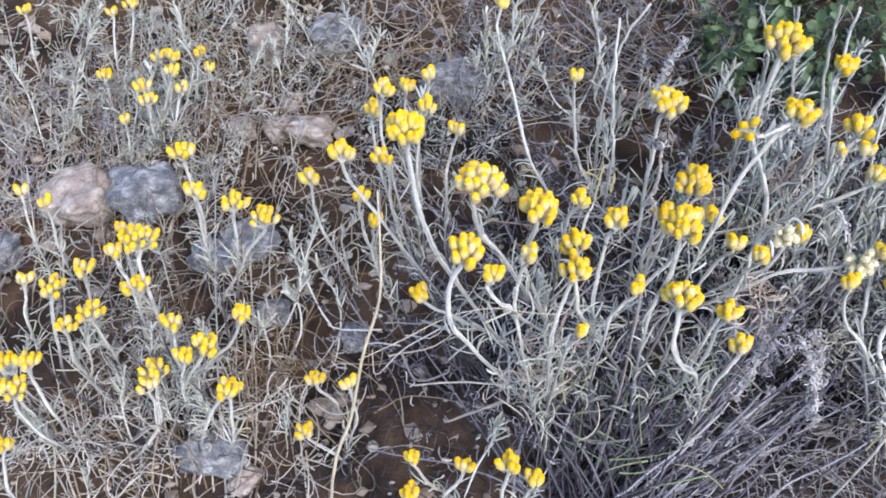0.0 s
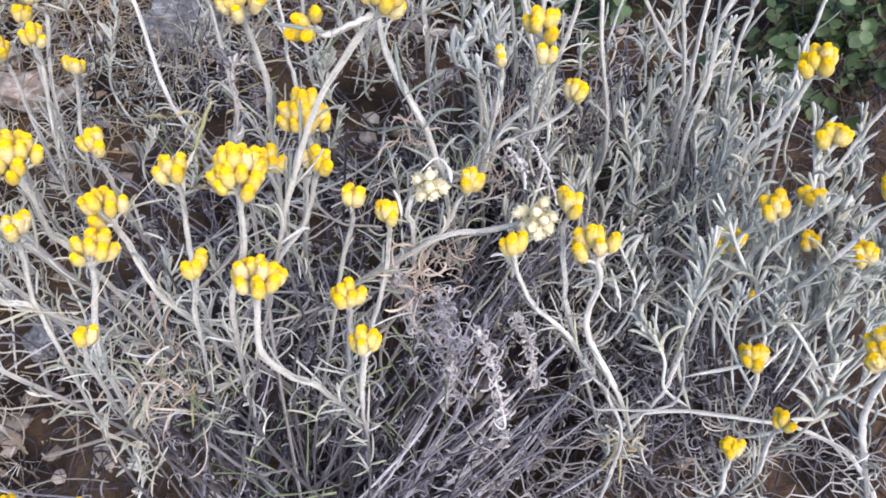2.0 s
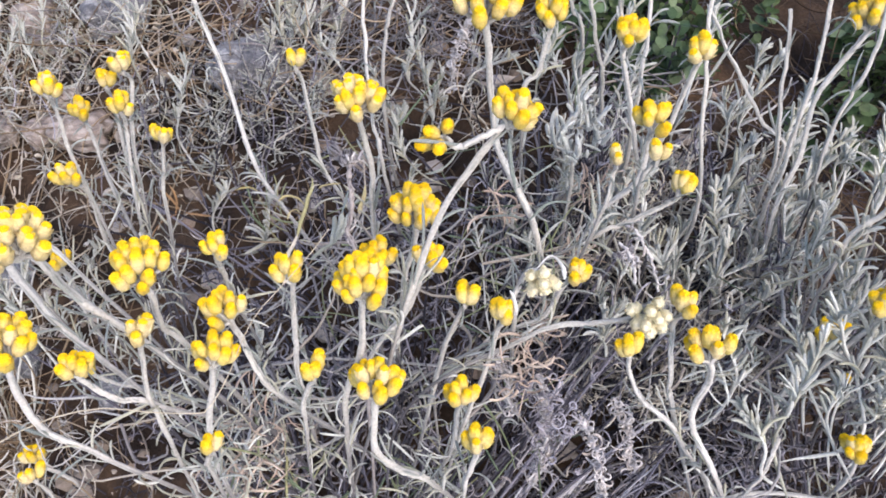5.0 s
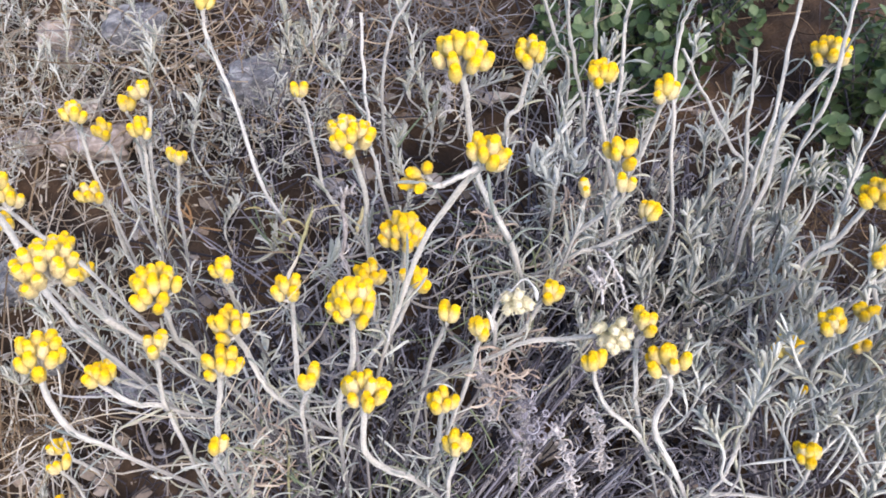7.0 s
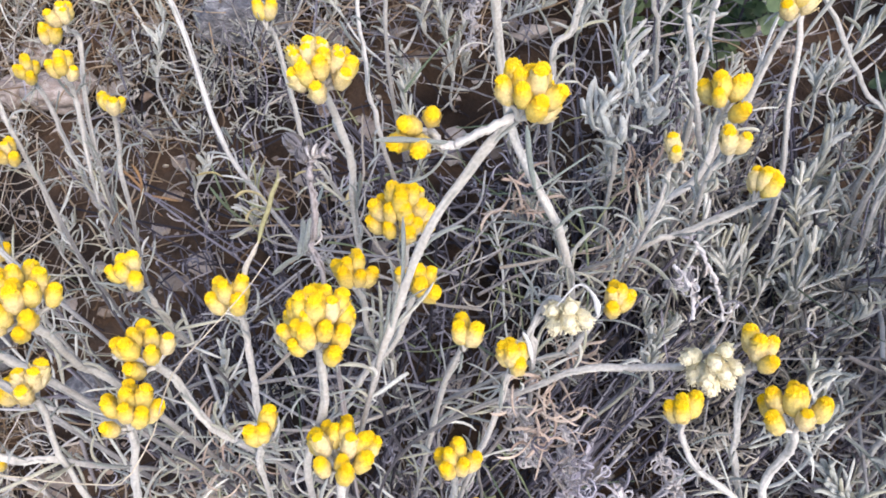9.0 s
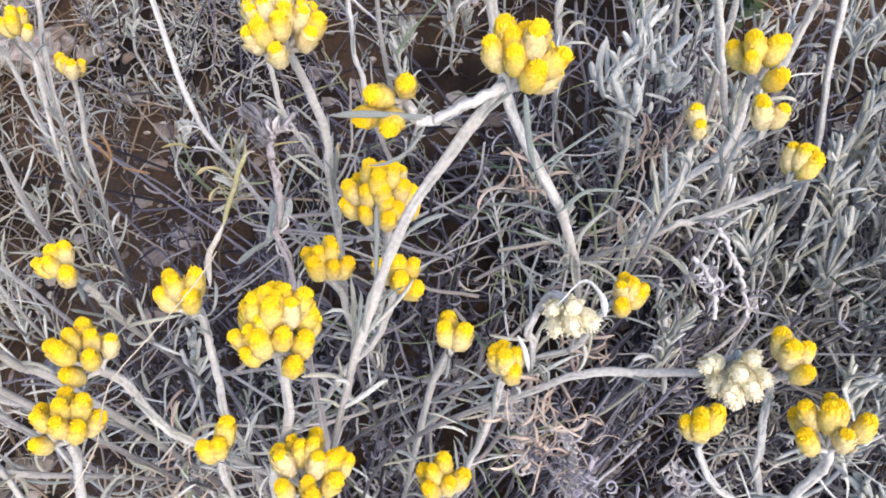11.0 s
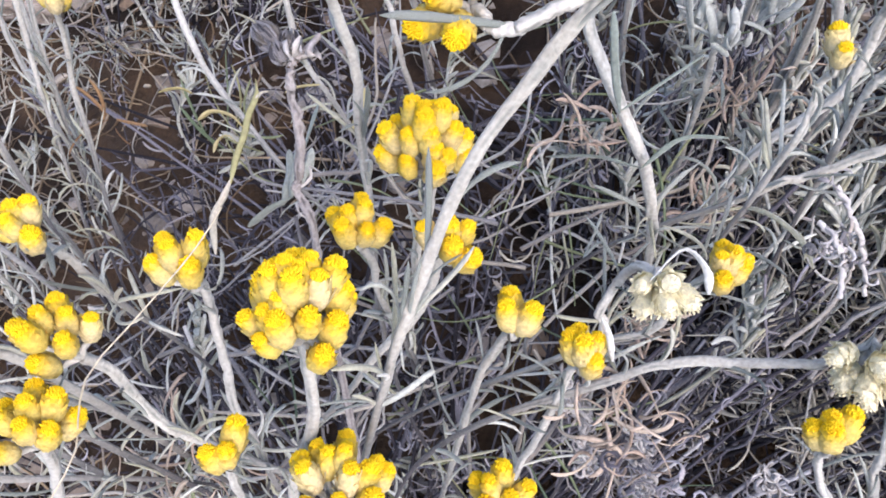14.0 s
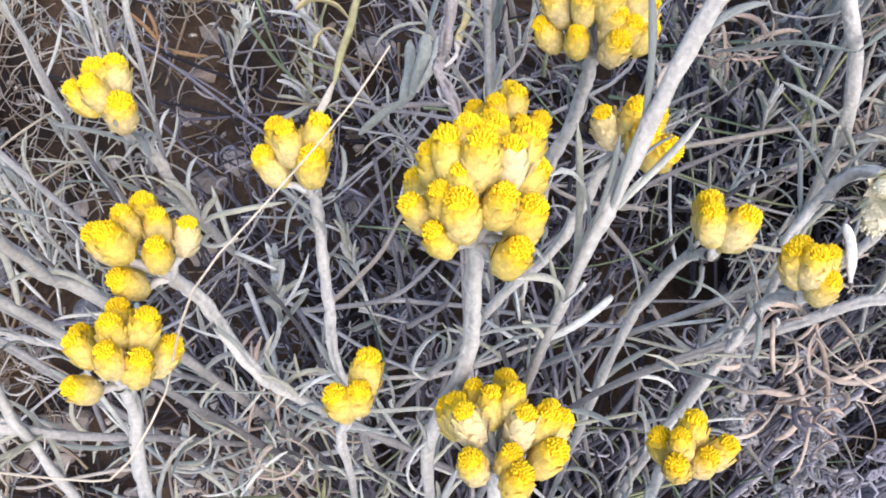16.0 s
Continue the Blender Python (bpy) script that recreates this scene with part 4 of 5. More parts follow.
shoots(back_plant, 10, (0.115, 0.115), (0.035, 0.025), 0.03, 0.09, (0, 0.4))
shoots(right_plant, 22, (0.185, 0.080), (0.022, 0.030), 0.04, 0.09, (0.1, 0.4))
shoots(left_plant, 22, (-0.31, 0.02), (0.07, 0.05), 0.0, 0.04, (0, 0.3))
shoots(far_plant, 24, (-0.40, 0.27), (0.09, 0.07), 0.0, 0.04, (0, 0.3))
shoots(back_plant, 10, (-0.075, 0.225), (0.012, 0.010), 0.0, 0.02, (0, 0.3))
shoots(back_plant, 8, (0.02, 0.19), (0.02, 0.015), 0.0, 0.02, (0, 0.3))
shoots(far_plant, 26, (-0.22, 0.33), (0.05, 0.04), 0.0, 0.04, (0, 0.3))


def bare_stem(owner, *points):
    """A tall flowerless stem with a few leaves."""
    line = curve(points[::-1], 40)
    line = line + rough_walk(line, 0.0003)
    # Lower half goes dark: woody foot with shade painted into it.
    age_shade = np.repeat(np.clip(0.8 - np.linspace(0, 1, 40) * 1.6, 0, 1), 12)
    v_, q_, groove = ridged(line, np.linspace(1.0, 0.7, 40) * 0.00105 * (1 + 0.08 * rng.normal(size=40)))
    stem = part("tall_stem", with_age_shade(solid("tall_stem", v_, q_, WOOL_STEM), age_shade, groove), owner)
    for p in rng.uniform(0.05, 0.98, 11):
        i = int(p * 38)
        along = unit(line[i + 1] - line[i])
        out = unit(np.cross(along, rng.normal(size=3)))
        spread = rng.uniform(0.25, 0.8)
        part("leaf", LEAVES[int(rng.integers(len(LEAVES)))], stem, at=aimed(line[i] + out * 0.0006, along * math.cos(spread) + out * math.sin(spread), rng.uniform(0.009, 0.019), rng.uniform(0, 6.28)))


bare_stem(back_plant, (0.079, 0.072, 0.360), (0.084, 0.064, 0.328), (0.098, 0.057, 0.273), (0.100, 0.060, 0.16))
bare_stem(back_plant, (0.096, 0.081, 0.354), (0.096, 0.071, 0.322), (0.098, 0.061, 0.276), (0.102, 0.065, 0.16))
bare_stem(back_plant, (0.119, 0.071, 0.360), (0.114, 0.058, 0.338), (0.117, 0.044, 0.301), (0.128, 0.035, 0.244), (0.12, 0.05, 0.15))
bare_stem(right_plant, (0.155, 0.077, 0.328), (0.155, 0.061, 0.303), (0.161, 0.049, 0.268), (0.163, 0.042, 0.225), (0.18, 0.0, 0.13))
bare_stem(right_plant, (0.161, 0.070, 0.360), (0.159, 0.050, 0.320), (0.161, 0.042, 0.276), (0.162, 0.036, 0.233), (0.18, 0.0, 0.13))
bare_stem(back_plant, (0.074, 0.099, 0.342), (0.081, 0.088, 0.309), (0.090, 0.085, 0.269), (0.095, 0.08, 0.15))
bare_stem(back_plant, (0.127, 0.086, 0.321), (0.155, 0.066, 0.281), (0.168, 0.055, 0.261), (0.15, 0.06, 0.15))
bare_stem(right_plant, (0.183, 0.069, 0.360), (0.182, 0.053, 0.323), (0.181, 0.046, 0.267), (0.19, 0.0, 0.13))
bare_stem(back_plant, (-0.018, 0.120, 0.318), (-0.017, 0.097, 0.275), (-0.012, 0.082, 0.238), (0.0, 0.09, 0.15))
bare_stem(back_plant, (0.008, 0.145, 0.313), (-0.004, 0.136, 0.293), (-0.012, 0.127, 0.248), (0.0, 0.11, 0.15))
bare_stem(back_plant, (0.067, 0.126, 0.325), (0.076, 0.117, 0.306), (0.087, 0.123, 0.273), (0.09, 0.10, 0.15))
bare_stem(right_plant, (0.215, 0.060, 0.330), (0.205, 0.040, 0.290), (0.200, 0.020, 0.250), (0.20, -0.01, 0.13))
bare_stem(right_plant, (0.230, 0.010, 0.300), (0.215, 0.000, 0.270), (0.200, -0.010, 0.230), (0.20, -0.03, 0.13))


# ---- twigs and withered leaves ----
def thicket(owner, feet, tips, girth, leaves, leaf_long, curl, label, material=DEAD, spread=0.9, low=0.45, wood=None):
    """Bare twigs from the feet to the tips, with withered curly leaves along them."""
    n = len(feet)
    if np.std(feet[:, 0]) > 0.024:
        feet, tips = feet[np.argsort(feet[:, 0])], tips[np.argsort(tips[:, 0] + 0.012 * rng.normal(size=n))]
    mids = 0.55 * feet + 0.45 * tips
    mids[:, 2] += rng.uniform(-0.02, 0.015, n)
    mids[:, :2] += rng.normal(scale=0.008, size=(n, 2))
    lines = np.stack([curve([a, b, c], 18) for a, b, c in zip(feet, mids, tips)])
    lines += np.cumsum(rng.normal(scale=0.0004, size=lines.shape), axis=1)
    w = np.linspace(1.2, 0.6, 18)[None] * girth * rng.uniform(0.5, 1.25, (n, 1)) * (1 + 0.1 * rng.normal(size=(n, 18)))
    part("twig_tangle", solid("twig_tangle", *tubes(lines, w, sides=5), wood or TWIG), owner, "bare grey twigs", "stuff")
    pick, spot = rng.integers(n, size=leaves), rng.uniform(low, 0.99, leaves) * 16.99
    i = spot.astype(int)
    foot = lines[pick, i] + (spot - i)[:, None] * (lines[pick, i + 1] - lines[pick, i])
    way = unit(lines[pick, i + 1] - lines[pick, i]) * rng.uniform(-0.4, 1.0, (leaves, 1)) + spread * rng.normal(size=(leaves, 3))
    leaf = curls(foot, way, (0.25 + 1.1 * rng.random(leaves) ** 1.5) * leaf_long, (0.15 + rng.random(leaves) ** 1.6) * curl, 8)
    g = 0.00046 * taper(8, 0.8, 0.4) * rng.uniform(0.6, 1.25, (leaves, 1))
    part("withered_leaves", solid("withered_leaves", *tubes(leaf, g, g * 0.55, 4), material), owner, label, "stuff")


def patch(count, middle, spread, low, high, clumps=0):
    """Points over a patch of soil, at heights above it, evenly or in clumps with gaps between them."""
    x, y = rng.normal(size=count), rng.normal(size=count)
    rise = rng.random(count)
    if clumps:
        cx, cy, own = rng.normal(size=clumps), rng.normal(size=clumps), rng.integers(clumps, size=count)
        x, y = cx[own] + 0.20 * x, cy[own] + 0.25 * y
        rise = np.clip(rng.random(clumps)[own] + 0.18 * rng.normal(size=count), 0, 1)
    x, y = middle[0] + spread[0] * x, middle[1] + spread[1] * y
    return np.stack([x, y, ground_height(x, y) + low + (high - low) * rise], -1)


def around(owner, count, spread):
    x, y = owner.location.x + spread * rng.normal(size=count), owner.location.y + spread * rng.normal(size=count)
    return np.stack([x, y, ground_height(x, y)], -1)
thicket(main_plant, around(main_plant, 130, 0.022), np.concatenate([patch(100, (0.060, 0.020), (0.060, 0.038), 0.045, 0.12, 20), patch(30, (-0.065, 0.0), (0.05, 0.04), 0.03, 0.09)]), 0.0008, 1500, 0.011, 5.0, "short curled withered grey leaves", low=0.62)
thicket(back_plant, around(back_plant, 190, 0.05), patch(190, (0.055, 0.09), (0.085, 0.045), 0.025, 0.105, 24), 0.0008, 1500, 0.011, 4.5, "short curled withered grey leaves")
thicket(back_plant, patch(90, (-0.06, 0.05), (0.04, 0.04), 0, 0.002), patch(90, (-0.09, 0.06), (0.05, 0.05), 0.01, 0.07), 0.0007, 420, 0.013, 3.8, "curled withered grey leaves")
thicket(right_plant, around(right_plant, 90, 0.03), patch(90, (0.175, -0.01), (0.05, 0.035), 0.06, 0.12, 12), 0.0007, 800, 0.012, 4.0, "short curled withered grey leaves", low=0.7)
thicket(left_plant, around(left_plant, 140, 0.05), patch(140, (-0.32, 0.02), (0.07, 0.06), 0.01, 0.055), 0.0006, 1450, 0.018, 3.0, "curled pale grey leaves", PALE, wood=GRASS)
thicket(far_plant, around(far_plant, 140, 0.07), patch(140, (-0.37, 0.27), (0.11, 0.08), 0.01, 0.05), 0.0006, 4600, 0.016, 3.0, "curled pale grey-green leaves", LEAF, wood=GRASS)
thicket(far_plant, patch(120, (-0.42, 0.20), (0.08, 0.07), 0, 0.002), patch(120, (-0.43, 0.20), (0.08, 0.07), 0.01, 0.04), 0.0006, 1900, 0.016, 3.5, "curled lilac-grey leaves", DEAD, wood=GRASS)
thicket(back_plant, patch(60, (-0.105, 0.195), (0.03, 0.025), 0, 0.002), patch(60, (-0.105, 0.195), (0.042, 0.035), 0.02, 0.055), 0.0007, 850, 0.013, 1.4, "fine lilac-grey leaves", LEAF)
thicket(back_plant, patch(70, (0.13, 0.06), (0.04, 0.03), 0, 0.002), patch(70, (0.13, 0.055), (0.045, 0.03), 0.06, 0.115), 0.0007, 1700, 0.015, 2.6, "fine beige withered leaves", BEIGE)
thicket(main_plant, patch(50, (0.125, -0.005), (0.025, 0.02), 0, 0.002), patch(50, (0.128, 0.0), (0.028, 0.022), 0.07, 0.12), 0.0007, 1000, 0.014, 2.4, "fine beige withered leaves", BEIGE)


def side_stems(owner, count, middle, spread, low, high, girth):
    """Pale stems that run sideways through the plant and turn up at their ends."""
    start = patch(count, middle, spread, low, high, max(6, count // 7))
    ang = rng.normal(0.5, 0.7, count) + np.pi * (rng.random(count) < 0.25)
    way = np.stack([np.cos(ang), np.sin(ang), rng.uniform(-0.15, 0.35, count)], -1)
    length = rng.uniform(0.02, 0.075, count)
    end = start + way * length[:, None]
    mid = 0.5 * (start + end) + rng.normal(scale=0.10, size=(count, 3)) * length[:, None] - np.array([0, 0, 0.10]) * length[:, None]
    lines = np.stack([curve([a, b, c, c + (0.15 * (c - b) + np.array([0, 0.12, 0.25]) * d * u)], 14) for a, b, c, d, u in zip(start, mid, end, length, rng.random(count))])
    lines += np.cumsum(rng.normal(scale=0.00025, size=lines.shape), axis=1)
    w = np.linspace(1.1, 0.6, 14)[None] * girth * rng.uniform(0.5, 1.3, (count, 1))
    for one, girth_one in zip(lines, w):
        part("side_stem", solid("side_stem", *tubes(one[None], girth_one[None], sides=5), SIDE), owner)


side_stems(main_plant, 60, (0.03, 0.0), (0.07, 0.028), 0.075, 0.12, 0.0007)
side_stems(back_plant, 70, (0.07, 0.06), (0.085, 0.04), 0.03, 0.09, 0.0006)
side_stems(right_plant, 50, (0.18, -0.035), (0.04, 0.022), 0.09, 0.12, 0.0006)



def side_stem(owner, girth, *points):
    """One pale woolly stem that runs sideways."""
    line = curve(points, 40)
    line = line + rough_walk(line, 0.0002)
    v_, q_, groove = ridged(line, girth * (1 + 0.06 * rng.normal(size=40)))
    part("side_stem", with_age_shade(solid("side_stem", v_, q_, WOOL_STEM), [], groove), owner)


side_stem(right_plant, 0.0009, (0.116, -0.087, 0.196), (0.125, -0.075, 0.200), (0.151, -0.074, 0.200), (0.182, -0.081, 0.200), (0.197, -0.087, 0.200), (0.210, -0.102, 0.200), (0.216, -0.125, 0.180), (0.22, -0.13, 0.09))
side_stem(right_plant, 0.0008, (0.143, -0.060, 0.224), (0.135, -0.071, 0.216), (0.128, -0.076, 0.205), (0.120, -0.082, 0.198))
side_stem(main_plant, 0.0007, (0.103, -0.055, 0.219), (0.107, -0.070, 0.222), (0.111, -0.079, 0.222), (0.114, -0.092, 0.205), (0.11, -0.10, 0.10))


def twig(owner, foot, tip, girth):
    """One bare leaning twig."""
    foot, tip = np.array(foot), np.array(tip)
    line = curve([foot, 0.5 * (foot + tip) + (0, 0, -0.012), tip], 20)
    line = line + rough_walk(line, 0.0006)
    wide = np.linspace(1.1, 0.6, 20) * girth * (1 + 0.1 * rng.normal(size=20))
    spot = rng.integers(2, 19, 70)
    fuzz = curls(line[spot] + rng.normal(scale=0.0004, size=(70, 3)), rng.normal(size=(70, 3)), rng.uniform(0.0015, 0.0045, 70), 2.0, 4)
    hair = 0.00026 * np.array([[1, 1, 0.8, 0.4]]) * rng.uniform(0.7, 1.3, (70, 1))
    part("twig", solid("twig", *gathered(tubes(line[None], wide[None], sides=6), tubes(fuzz, hair, sides=3)), BARK), owner)


for _ in range(34):
    fx, fy = rng.normal(0.0, 0.036), rng.normal(-0.100, 0.014)
    tx, ty = fx + rng.uniform(0.05, 0.14), fy + rng.uniform(0.03, 0.10)
    twig(main_plant, (fx, fy, ground_height(fx, fy)), (tx, ty, ground_height(tx, ty) + rng.uniform(0.035, 0.10)), rng.uniform(0.0005, 0.0014))


def withered_shoot(owner, *points, many=27):
    """A dead shoot that hangs down, wrapped in pale coiled leaves."""
    line = curve(points, 26)
    line = line + rough_walk(line, 0.0003)
    count = len(points) * many
    spot = rng.integers(0, 25, count)
    leaf = curls(line[spot] + rng.normal(scale=0.0005, size=(count, 3)), rng.normal(size=(count, 3)) + (0, 0, -0.3), rng.uniform(0.004, 0.010, count), rng.uniform(2.0, 8.5, count), 11, 0.25)
    g = 0.00052 * taper(11, 0.8, 0.5) * rng.uniform(0.7, 1.2, (count, 1))
    v_, q_ = gathered(tubes(line[None], 0.0006 * (1 + 0.15 * rng.normal(size=26))[None], sides=6), tubes(leaf, g, g * 0.5, 4))
    part("withered_shoot", solid("withered_shoot", v_, q_, SHRIVELLED), owner, "dead shoot of pale coiled leaves")


withered_shoot(main_plant, (0.046, -0.041, 0.250), (0.049, -0.047, 0.238), (0.052, -0.049, 0.223), (0.052, -0.053, 0.200), (0.049, -0.058, 0.182))
withered_shoot(main_plant, (0.060, -0.060, 0.248), (0.065, -0.071, 0.239), (0.069, -0.082, 0.227), (0.069, -0.090, 0.216))
withered_shoot(main_plant, (0.077, -0.046, 0.236), (0.083, -0.054, 0.221), (0.086, -0.062, 0.205))
withered_shoot(main_plant, (0.072, -0.016, 0.297), (0.077, -0.021, 0.293), (0.078, -0.026, 0.286), many=3)
withered_shoot(main_plant, (0.084, 0.000, 0.285), (0.090, -0.008, 0.278), (0.094, -0.016, 0.266), many=4)
withered_shoot(main_plant, (0.030, -0.030, 0.250), (0.035, -0.036, 0.238), (0.038, -0.044, 0.222))
withered_shoot(back_plant, (0.040, 0.150, 0.285), (0.034, 0.142, 0.278), (0.026, 0.136, 0.262), (0.024, 0.134, 0.240))


# ---- dry grass ----
def dry_grass(name, count, middle, spread, low, high, long, curl, thin, material, label):
    """Fine strands bent and curled over the soil."""
    start = patch(count, middle, spread, low, high)
    way = rng.normal(size=(count, 3)) * (1, 1, 0.45) + (0, 0, 0.15)
    line = curls(start, way, rng.uniform(0.4, 1.2, count) * long, rng.uniform(0.2, 1.0, count) * curl, 11, 0.4)
    low_z = ground_height(line[..., 0], line[..., 1]) + 0.001
    line[..., 2] = np.maximum(line[..., 2], low_z + 0.002 * rng.random(low_z.shape))
    w = thin * np.linspace(1, 0.4, 11)[None] * rng.uniform(0.6, 1.3, (count, 1))
    ob = new(name, solid(name, *tubes(line, w, sides=3), material))
    return tagged(ob, label, "dry grass", kind="stuff")


dry_grass("dry_grass", 900, (-0.27, 0.22), (0.15, 0.11), 0.0, 0.030, 0.070, 4.0, 0.00055, GRASS, "tan curly dry grass over stony soil")
dry_grass("dry_grass", 120, (-0.30, -0.03), (0.09, 0.06), 0.0, 0.035, 0.085, 4.4, 0.00072, GRASS, "tan curly dry grass at the path's edge")
dry_grass("dry_grass", 480, (-0.08, 0.30), (0.19, 0.09), 0.0, 0.045, 0.080, 2.6, 0.00060, BROWN, "brown dry grass up the bank")
dry_grass("dry_grass", 520, (0.02, 0.29), (0.14, 0.08), 0.0, 0.050, 0.060, 3.6, 0.00055, DEAD, "lilac-grey withered stems up the bank")
dry_grass("dry_grass", 260, (0.285, 0.13), (0.06, 0.06), 0.0, 0.045, 0.070, 2.2, 0.00042, SHADED_GRASS, "brown dry grass beside the silver plant")
dry_grass("dry_grass", 80, (-0.26, 0.12), (0.17, 0.14), 0.0, 0.03, 0.050, 4.5, 0.00042, PALE, "grey curly dry stalks over the soil")
dry_grass("dry_grass", 440, (0.005, 0.245), (0.085, 0.036), 0.0, 0.045, 0.055, 1.6, 0.00055, SIDE, "grey dry stems woven behind the plants")
dry_grass("dry_grass", 40, (-0.31, -0.02), (0.10, 0.05), 0.0, 0.04, 0.060, 3.0, 0.00060, PALE, "pale grey dry stems over the low plant")
# Dead twigs, dark-coloured to stand for shade on the soil below.
dry_grass("twig_litter", 800, (0.14, -0.080), (0.09, 0.040), 0.0, 0.008, 0.035, 1.6, 0.00060, SHADE_LITTER, "dead twigs on the soil, coloured dark as in shade")
dry_grass("twig_litter", 420, (-0.16, -0.03), (0.07, 0.045), 0.0, 0.012, 0.030, 2.0, 0.00055, SHADE_LITTER, "dead twigs on the soil, coloured dark as in shade")
dry_grass("twig_litter", 420, (0.28, 0.11), (0.06, 0.06), 0.0, 0.03, 0.045, 1.6, 0.00055, SHADE_LITTER, "dead twigs on the soil, coloured dark as in shade")
dry_grass("green_grass", 45, (-0.01, -0.05), (0.035, 0.03), 0.06, 0.12, 0.035, 1.0, 0.00060, BLADE, "a few yellow-green blades in the plant")
dry_grass("green_grass", 48, (0.06, 0.04), (0.06, 0.035), 0.06, 0.12, 0.045, 1.0, 0.00055, BLADE, "a few yellow-green blades in the plant")


def thorny_twigs(count):
    """Zigzag dry twigs with side thorns, woven into a low net."""
    x, y = rng.uniform(0.06, 0.28, count), rng.uniform(-0.16, -0.035, count)
    p = np.stack([x, y, ground_height(x, y) + rng.uniform(0.012, 0.060, count)], -1)
    way = unit(rng.normal(size=(count, 3)) * (1, 1, 0.35))
    main, thorn = [p], []
    for k in range(9):
        turn = (1 if k % 2 else -1) * rng.uniform(0.5, 1.1, (count, 1))
        way = unit(way + turn * np.stack([-way[:, 1], way[:, 0], 0.3 * rng.normal(size=count)], -1))
        p = p + way * rng.uniform(0.007, 0.014, (count, 1))
        main.append(p)
        thorn.append((p, p + unit(way + 1.1 * rng.normal(size=(count, 3))) * rng.uniform(0.004, 0.010, (count, 1))))
    lines = np.stack(main, 1)
    w = 0.00046 * np.linspace(1, 0.6, 10)[None] * rng.uniform(0.7, 1.3, (count, 1))
    bush = new("thorn_bush")
    bush.location = (0.19, -0.085, float(ground_height(0.19, -0.085)))
    tagged(bush, "dry leafless thorn bush woven low over dark soil", "thorn bush")
    for i in range(count):
        spikes = np.stack([np.stack([a[i], 0.5 * (a[i] + b[i]), b[i]]) for a, b in thorn])
        part("thorny_twig", solid("thorny_twig", *gathered(tubes(lines[i:i + 1], w[i:i + 1], sides=4), tubes(spikes, 0.0003 * np.array([[1, 0.8, 0.2]]), sides=3)), THORN), bush)


thorny_twigs(170)


# ---- green shrub ----
def green_shrub(x, y, shoots_, spread, tall, label):
    """A low shrub of upright shoots with small oval leaves in pairs."""
    ob = new("green_shrub")
    ob.location = (x, y, float(ground_height(x, y)))
    tagged(ob, label, "shrub", "green shrubs")
    feet = patch(shoots_, (x, y), (spread * 0.5, spread * 0.4), 0, 0.005)
    tips = feet + np.stack([spread * 0.7 * rng.normal(size=shoots_), spread * 0.5 * rng.normal(size=shoots_), tall * rng.uniform(0.5, 1.1, shoots_)], -1)
    mids = 0.5 * (feet + tips) + rng.normal(scale=0.006, size=feet.shape)
    lines = np.stack([curve([a, b, c], 12) for a, b, c in zip(feet, mids, tips)])
    for line in lines:
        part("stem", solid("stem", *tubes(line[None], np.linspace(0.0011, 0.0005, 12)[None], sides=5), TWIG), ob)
    grid_s = np.array([0, 0.25, 0.6, 0.9, 1.0])
    grid_w = np.array([0.08, 0.34, 0.42, 0.22, 0.02])
    v, q = [], []
    for line in lines:
        for k in np.linspace(2.5, 11, 11):
            i = min(int(k), 10)
            foot = line[i] + (k - i) * (line[i + 1] - line[i])
            along = unit(line[i + 1] - line[i])
            turn = rng.uniform(0, 6.28)
            side = unit(np.cross(along, (math.cos(turn), math.sin(turn), 0.2)))
            for s_ in (-1, 1):
                out = unit(side * s_ + along * rng.uniform(0.2, 0.9) + 0.2 * rng.normal(size=3))
                across = unit(np.cross(out, along + 0.2 * rng.normal(size=3)))
                face = np.cross(across, out)
                size, base = rng.uniform(0.0055, 0.0105), len(v) * 15
                leaf = [foot + size * (out * a + across * w_ * u + face * (0.10 * abs(u) - 0.25 * a * a)) for a, w_ in zip(grid_s, grid_w) for u in (-1, 0, 1)]
                v.append(leaf)
                q += [[base + 3 * m + n, base + 3 * m + n + 1, base + 3 * m + n + 4, base + 3 * m + n + 3] for m in range(4) for n in range(2)]
    part("leaves", solid("leaves", np.array(v).reshape(-1, 3), q, GREEN), ob, "small oval green leaves", "stuff")


green_shrub(0.142, 0.222, 46, 0.052, 0.075, "low green shrub with small oval leaves")
green_shrub(0.315, 0.165, 40, 0.050, 0.075, "low green shrub behind the silver shoots")
green_shrub(0.20, 0.30, 30, 0.060, 0.07, "low green shrub up the bank")


# ---- single stalks and scraps ----
def stalk(thin, label, *points, material=STRAW):
    """A dry grass stalk by itself."""
    line = curve(points, 28)
    ob = new("grass_stalk", solid("grass_stalk", *tubes(line[None], np.linspace(1, 0.5, 28)[None] * thin, sides=6, flat_to=(0.3, 0.8, 0.2)), material))
    return tagged(ob, label, "grass stalk", "dry grass stalks")


stalk(0.0008, "tall pale dry grass stalk before the plants", (-0.186, -0.160, 0.02), (-0.176, -0.139, 0.246), (-0.167, -0.123, 0.287), (-0.162, -0.115, 0.320), (-0.156, -0.105, 0.342), (-0.156, -0.096, 0.363), (-0.157, -0.086, 0.378))
